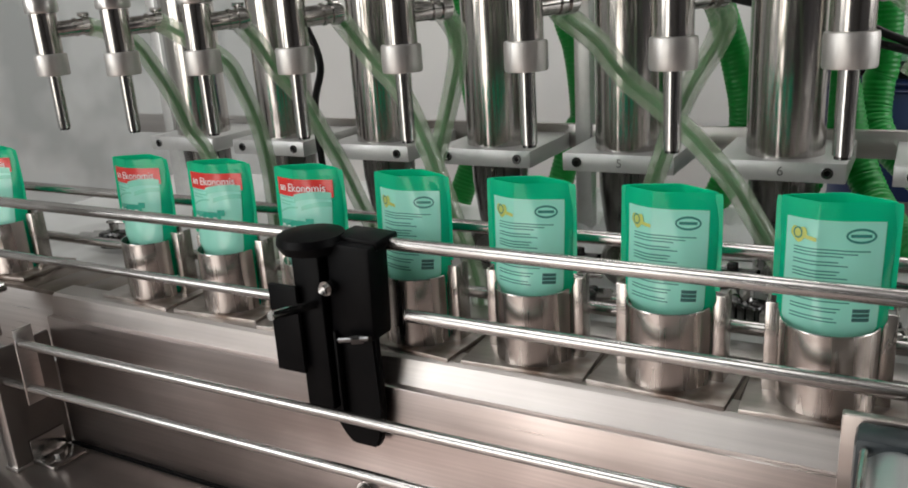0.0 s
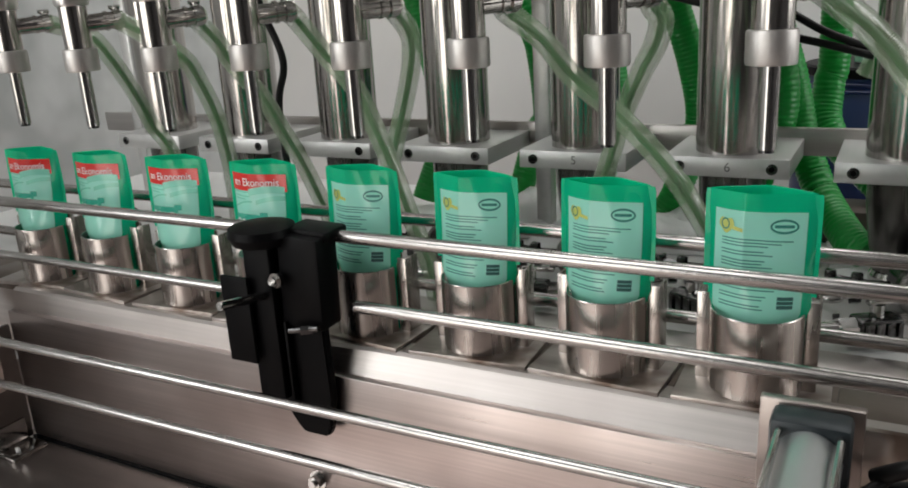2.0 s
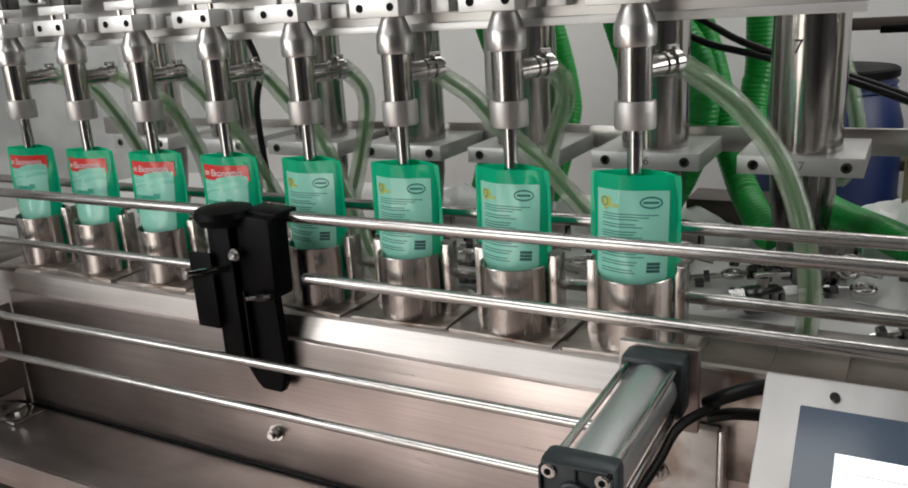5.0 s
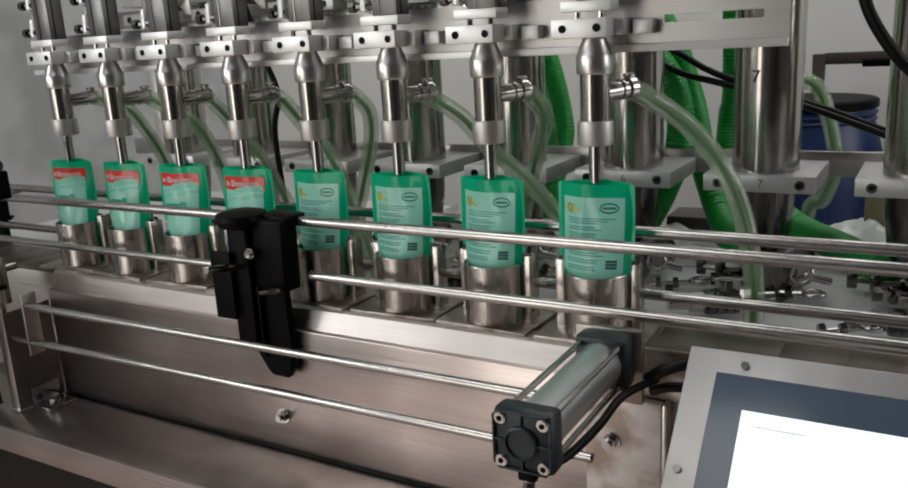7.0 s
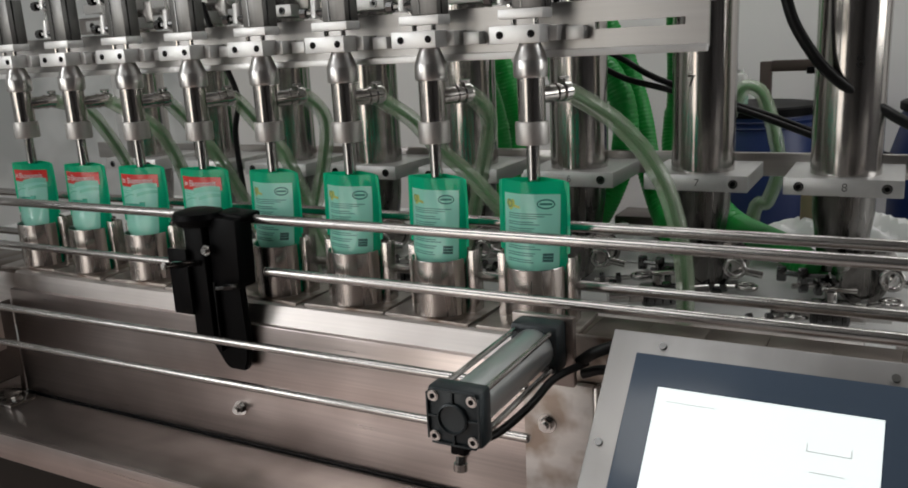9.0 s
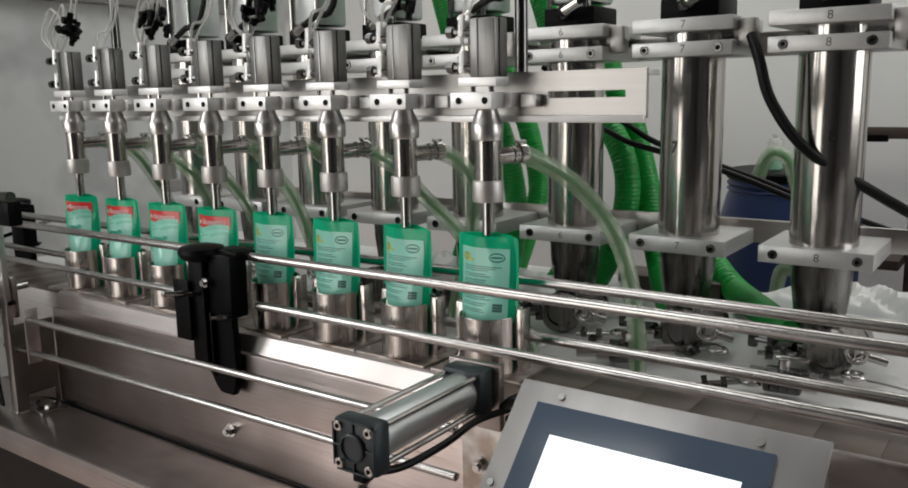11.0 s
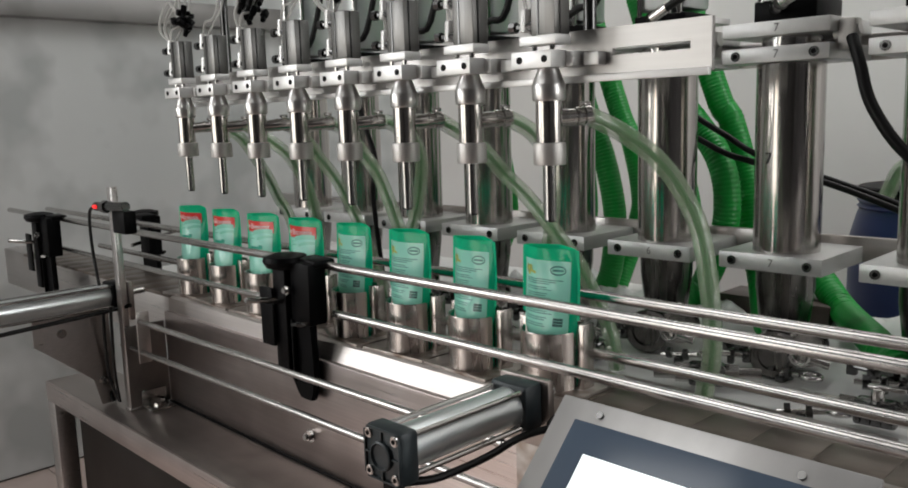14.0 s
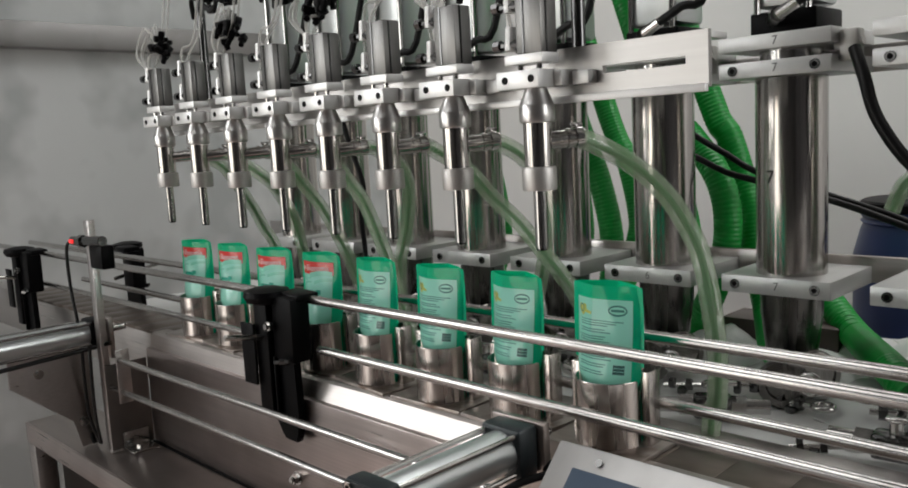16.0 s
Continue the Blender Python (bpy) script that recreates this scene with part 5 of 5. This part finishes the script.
crumpled_sheet(-0.20, 1.66, 0.34, 0.30, 0.05, 3)
crumpled_sheet(0.36, 1.56, 0.36, 0.46, 0.026, 8)
crumpled_sheet(0.10, 1.60, 0.22, 0.34, 0.030, 12)
crumpled_sheet(-0.42, 1.62, 0.20, 0.30, 0.06, 15)
crumpled_sheet(0.74, 1.50, 0.36, 0.52, 0.024, 19)
crumpled_sheet(0.40, 1.79, 0.52, 0.17, 0.10, 23)
crumpled_sheet(-0.62, 1.68, 0.30, 0.26, 0.06, 5)


def eye_bolt(x, y, turn, label):
    t = thing("eye_bolt", (x, y, 0.842), label, "bolt", "loose clamp bolts")
    t.matrix_basis = pose(x, y, 0.842, 0, 0, turn)
    bm = BM()
    sweep(bm, [Vector((0.015 * math.cos(q), 0.015 * math.sin(q), 0.020)) for q in (2 * math.pi * k / 16 for k in range(17))], 0.0050, 8, None, False)
    part("eye", bm, POLISHED, t)
    rodpart("shank", t, POLISHED, (-0.016, 0, 0.018), (-0.085, 0, 0.010), 0.0048, seg=10)
    for k in (0.036, 0.066):
        rodpart("nut", t, DARK_STEEL, (-k, 0, 0.016), (-k - 0.009, 0, 0.015), 0.0105, seg=6)
    boxpart("saddle", t, DARK_STEEL, (-0.052, 0, 0.006), (0.014, 0.028, 0.012), 0.002)
    return t


for _x, _y, _a in ((0.205, 1.33, -12), (0.015, 1.34, 14), (0.43, 1.31, 20), (-0.24, 1.33, -8), (0.30, 1.20, 24), (0.10, 1.27, 8), (-0.47, 1.33, 12)):
    eye_bolt(_x, _y, _a, "polished eye bolt with hex nuts lying on the deck")


def pipe_clamp(x, y, turn):
    """A two-leaf pipe clamp standing on edge, with its swing bolt."""
    t = thing("pipe_clamp", (x, y, 0.842), "dark steel two-leaf pipe clamp with swing bolt", "clamp", "pipe clamps on the deck")
    t.matrix_basis = pose(x, y, 0.842, 0, 0, turn)
    m = pose(0, 0, 0.042, 90, 0, 0)
    bm = BM()
    lathe(bm, [(0.0265, -0.012), (0.037, -0.012), (0.041, -0.006), (0.041, 0.006), (0.037, 0.012), (0.0265, 0.012), (0.025, 0.004), (0.004, 0.003)], m, 30)
    part("leaf_ring", bm, CONE, t)
    bm = BM()
    lathe(bm, [(0.030, -0.055), (0.034, -0.050), (0.034, -0.014), (0.028, -0.012)], m, 28)
    part("pipe_stub", bm, DARK_STEEL, t)
    boxpart("lug", t, DARK_STEEL, (-0.044, 0, 0.036), (0.014, 0.020, 0.022), 0.003)
    boxpart("lug", t, DARK_STEEL, (-0.070, 0, 0.034), (0.012, 0.020, 0.026), 0.003)
    rodpart("swing_bolt", t, POLISHED, (-0.036, 0, 0.036), (-0.112, 0, 0.036), 0.0048, seg=10)
    rodpart("nut", t, DARK_STEEL, (-0.088, 0, 0.036), (-0.100, 0, 0.036), 0.012, seg=6)
    return t


for _x in (0.135, -0.115, 0.385, -0.36, -0.605):
    pipe_clamp(_x, 1.345, 22)
for _x, _y, _l in ((-0.35, 1.115, 1.5), (0.62, 1.125, 0.36)):
    _bm = BM()
    box(_bm, 0, 0, 0.012, _l, 0.05, 0.024, 0.003)
    box(_bm, 0, 0.036, 0.004, _l, 0.022, 0.008, 0.001)
    solid("deck_strip", _bm, STEEL, "long steel strip fixed along the deck edge", "strip", "deck strips", at=(_x, _y, 0.8415))
# overhead pneumatic lines above the heads
for _x in (-1.05, -0.75, -0.42, -0.08):
    _t = thing("tube_bundle", (_x, 1.06, 1.62), "black knotted bundle of air tubes and connectors", "tubes", "tube bundles")
    _rng = random.Random(int(_x * 100))
    _bm = BM()
    for _k in range(7):
        _o = Vector((_rng.uniform(-.05, .05), _rng.uniform(-.03, .03), _rng.uniform(-.02, .04)))
        sweep(_bm, smooth_path([_o + Vector((-.05, 0, -.01)), _o + Vector((-.01, -.02, .03)), _o + Vector((.05, 0, .0)), _o + Vector((.06, .03, .2))], 12), 0.005, 8)
    part("tube", _bm, RUBBER, _t)
    _bm = BM()
    for _k in range(6):
        box(_bm, _rng.uniform(-.05, .05), _rng.uniform(-.03, .02), _rng.uniform(-.02, .03), 0.022, 0.016, 0.018, 0.003)
    part("connector", _bm, BLACK, _t)
    _bm = BM()
    sweep(_bm, smooth_path([(0, 0, 0.02), (0.01, 0.01, 0.2), (0.0, 0.03, 0.9)], 12), 0.004, 8)
    part("riser", _bm, CLEAR, _t)

# floor tiles within sight of the machine's open side
_bm = BM()
box(_bm, 0, 0, 0, 0.396, 0.396, 0.006, 0.0015)
_tile = mesh_of(_bm, "tile", FLOOR)
_fl = bpy.data.objects["floor"]
for _i in range(15):
    for _j in range(15):
        _o = new("tile", _tile)
        _o.parent, _o.location = _fl, (-2.4 + 0.4 * _i, -2.8 + 0.4 * _j, -0.0085)


def motions():
    lift = [(0.0, 0.0), (3.98, 0.0), (4.1, -0.013), (4.4, -0.035), (4.7, -0.056), (4.9, -0.067), (5.1, -0.070), (11.78, -0.070), (11.9, -0.066), (12.0, -0.057), (12.2, -0.025), (12.35, -0.005), (12.5, 0.0), (16.0, 0.0)]
    for h, x in zip(heads, XN):
        walk(h, [(t, pose(x, 0.95, Z_TIP + d)) for t, d in lift])
    walk(head_bar, [(t, pose(0, 1.0, 1.351 + d)) for t, d in lift])
    for h, pts in zip(hoses, HOSES):
        b = Vector(pts[-1])
        walk(h, [(t, pose(b.x, b.y, b.z + d)) for t, d in lift])
    run = [(0.0, 0.0), (14.75, 0.0), (15.0, 0.012), (15.25, 0.028), (15.5, 0.052), (15.75, 0.079), (16.0, 0.107)]
    late = [(0.0, -0.200), (0.3, -0.125), (0.5, -0.076), (0.7, -0.024), (0.82, -0.002), (0.95, 0.0)] + run[1:]
    for i, x in enumerate(XN):
        rows = late if i == 0 else run
        walk(cups[i], [(t, pose(x + d, YL, Z_BELT, 0, 0, CUP_TURN[i])) for t, d in rows])
        walk(pouches[i], [(t, pose(x + d, YL, Z_BELT + 0.006, 0, 0, POUCH_TURN[i])) for t, d in rows])
    walk(belt, [(t, pose(d, 0.95, 0.89)) for t, d in run])


motions()
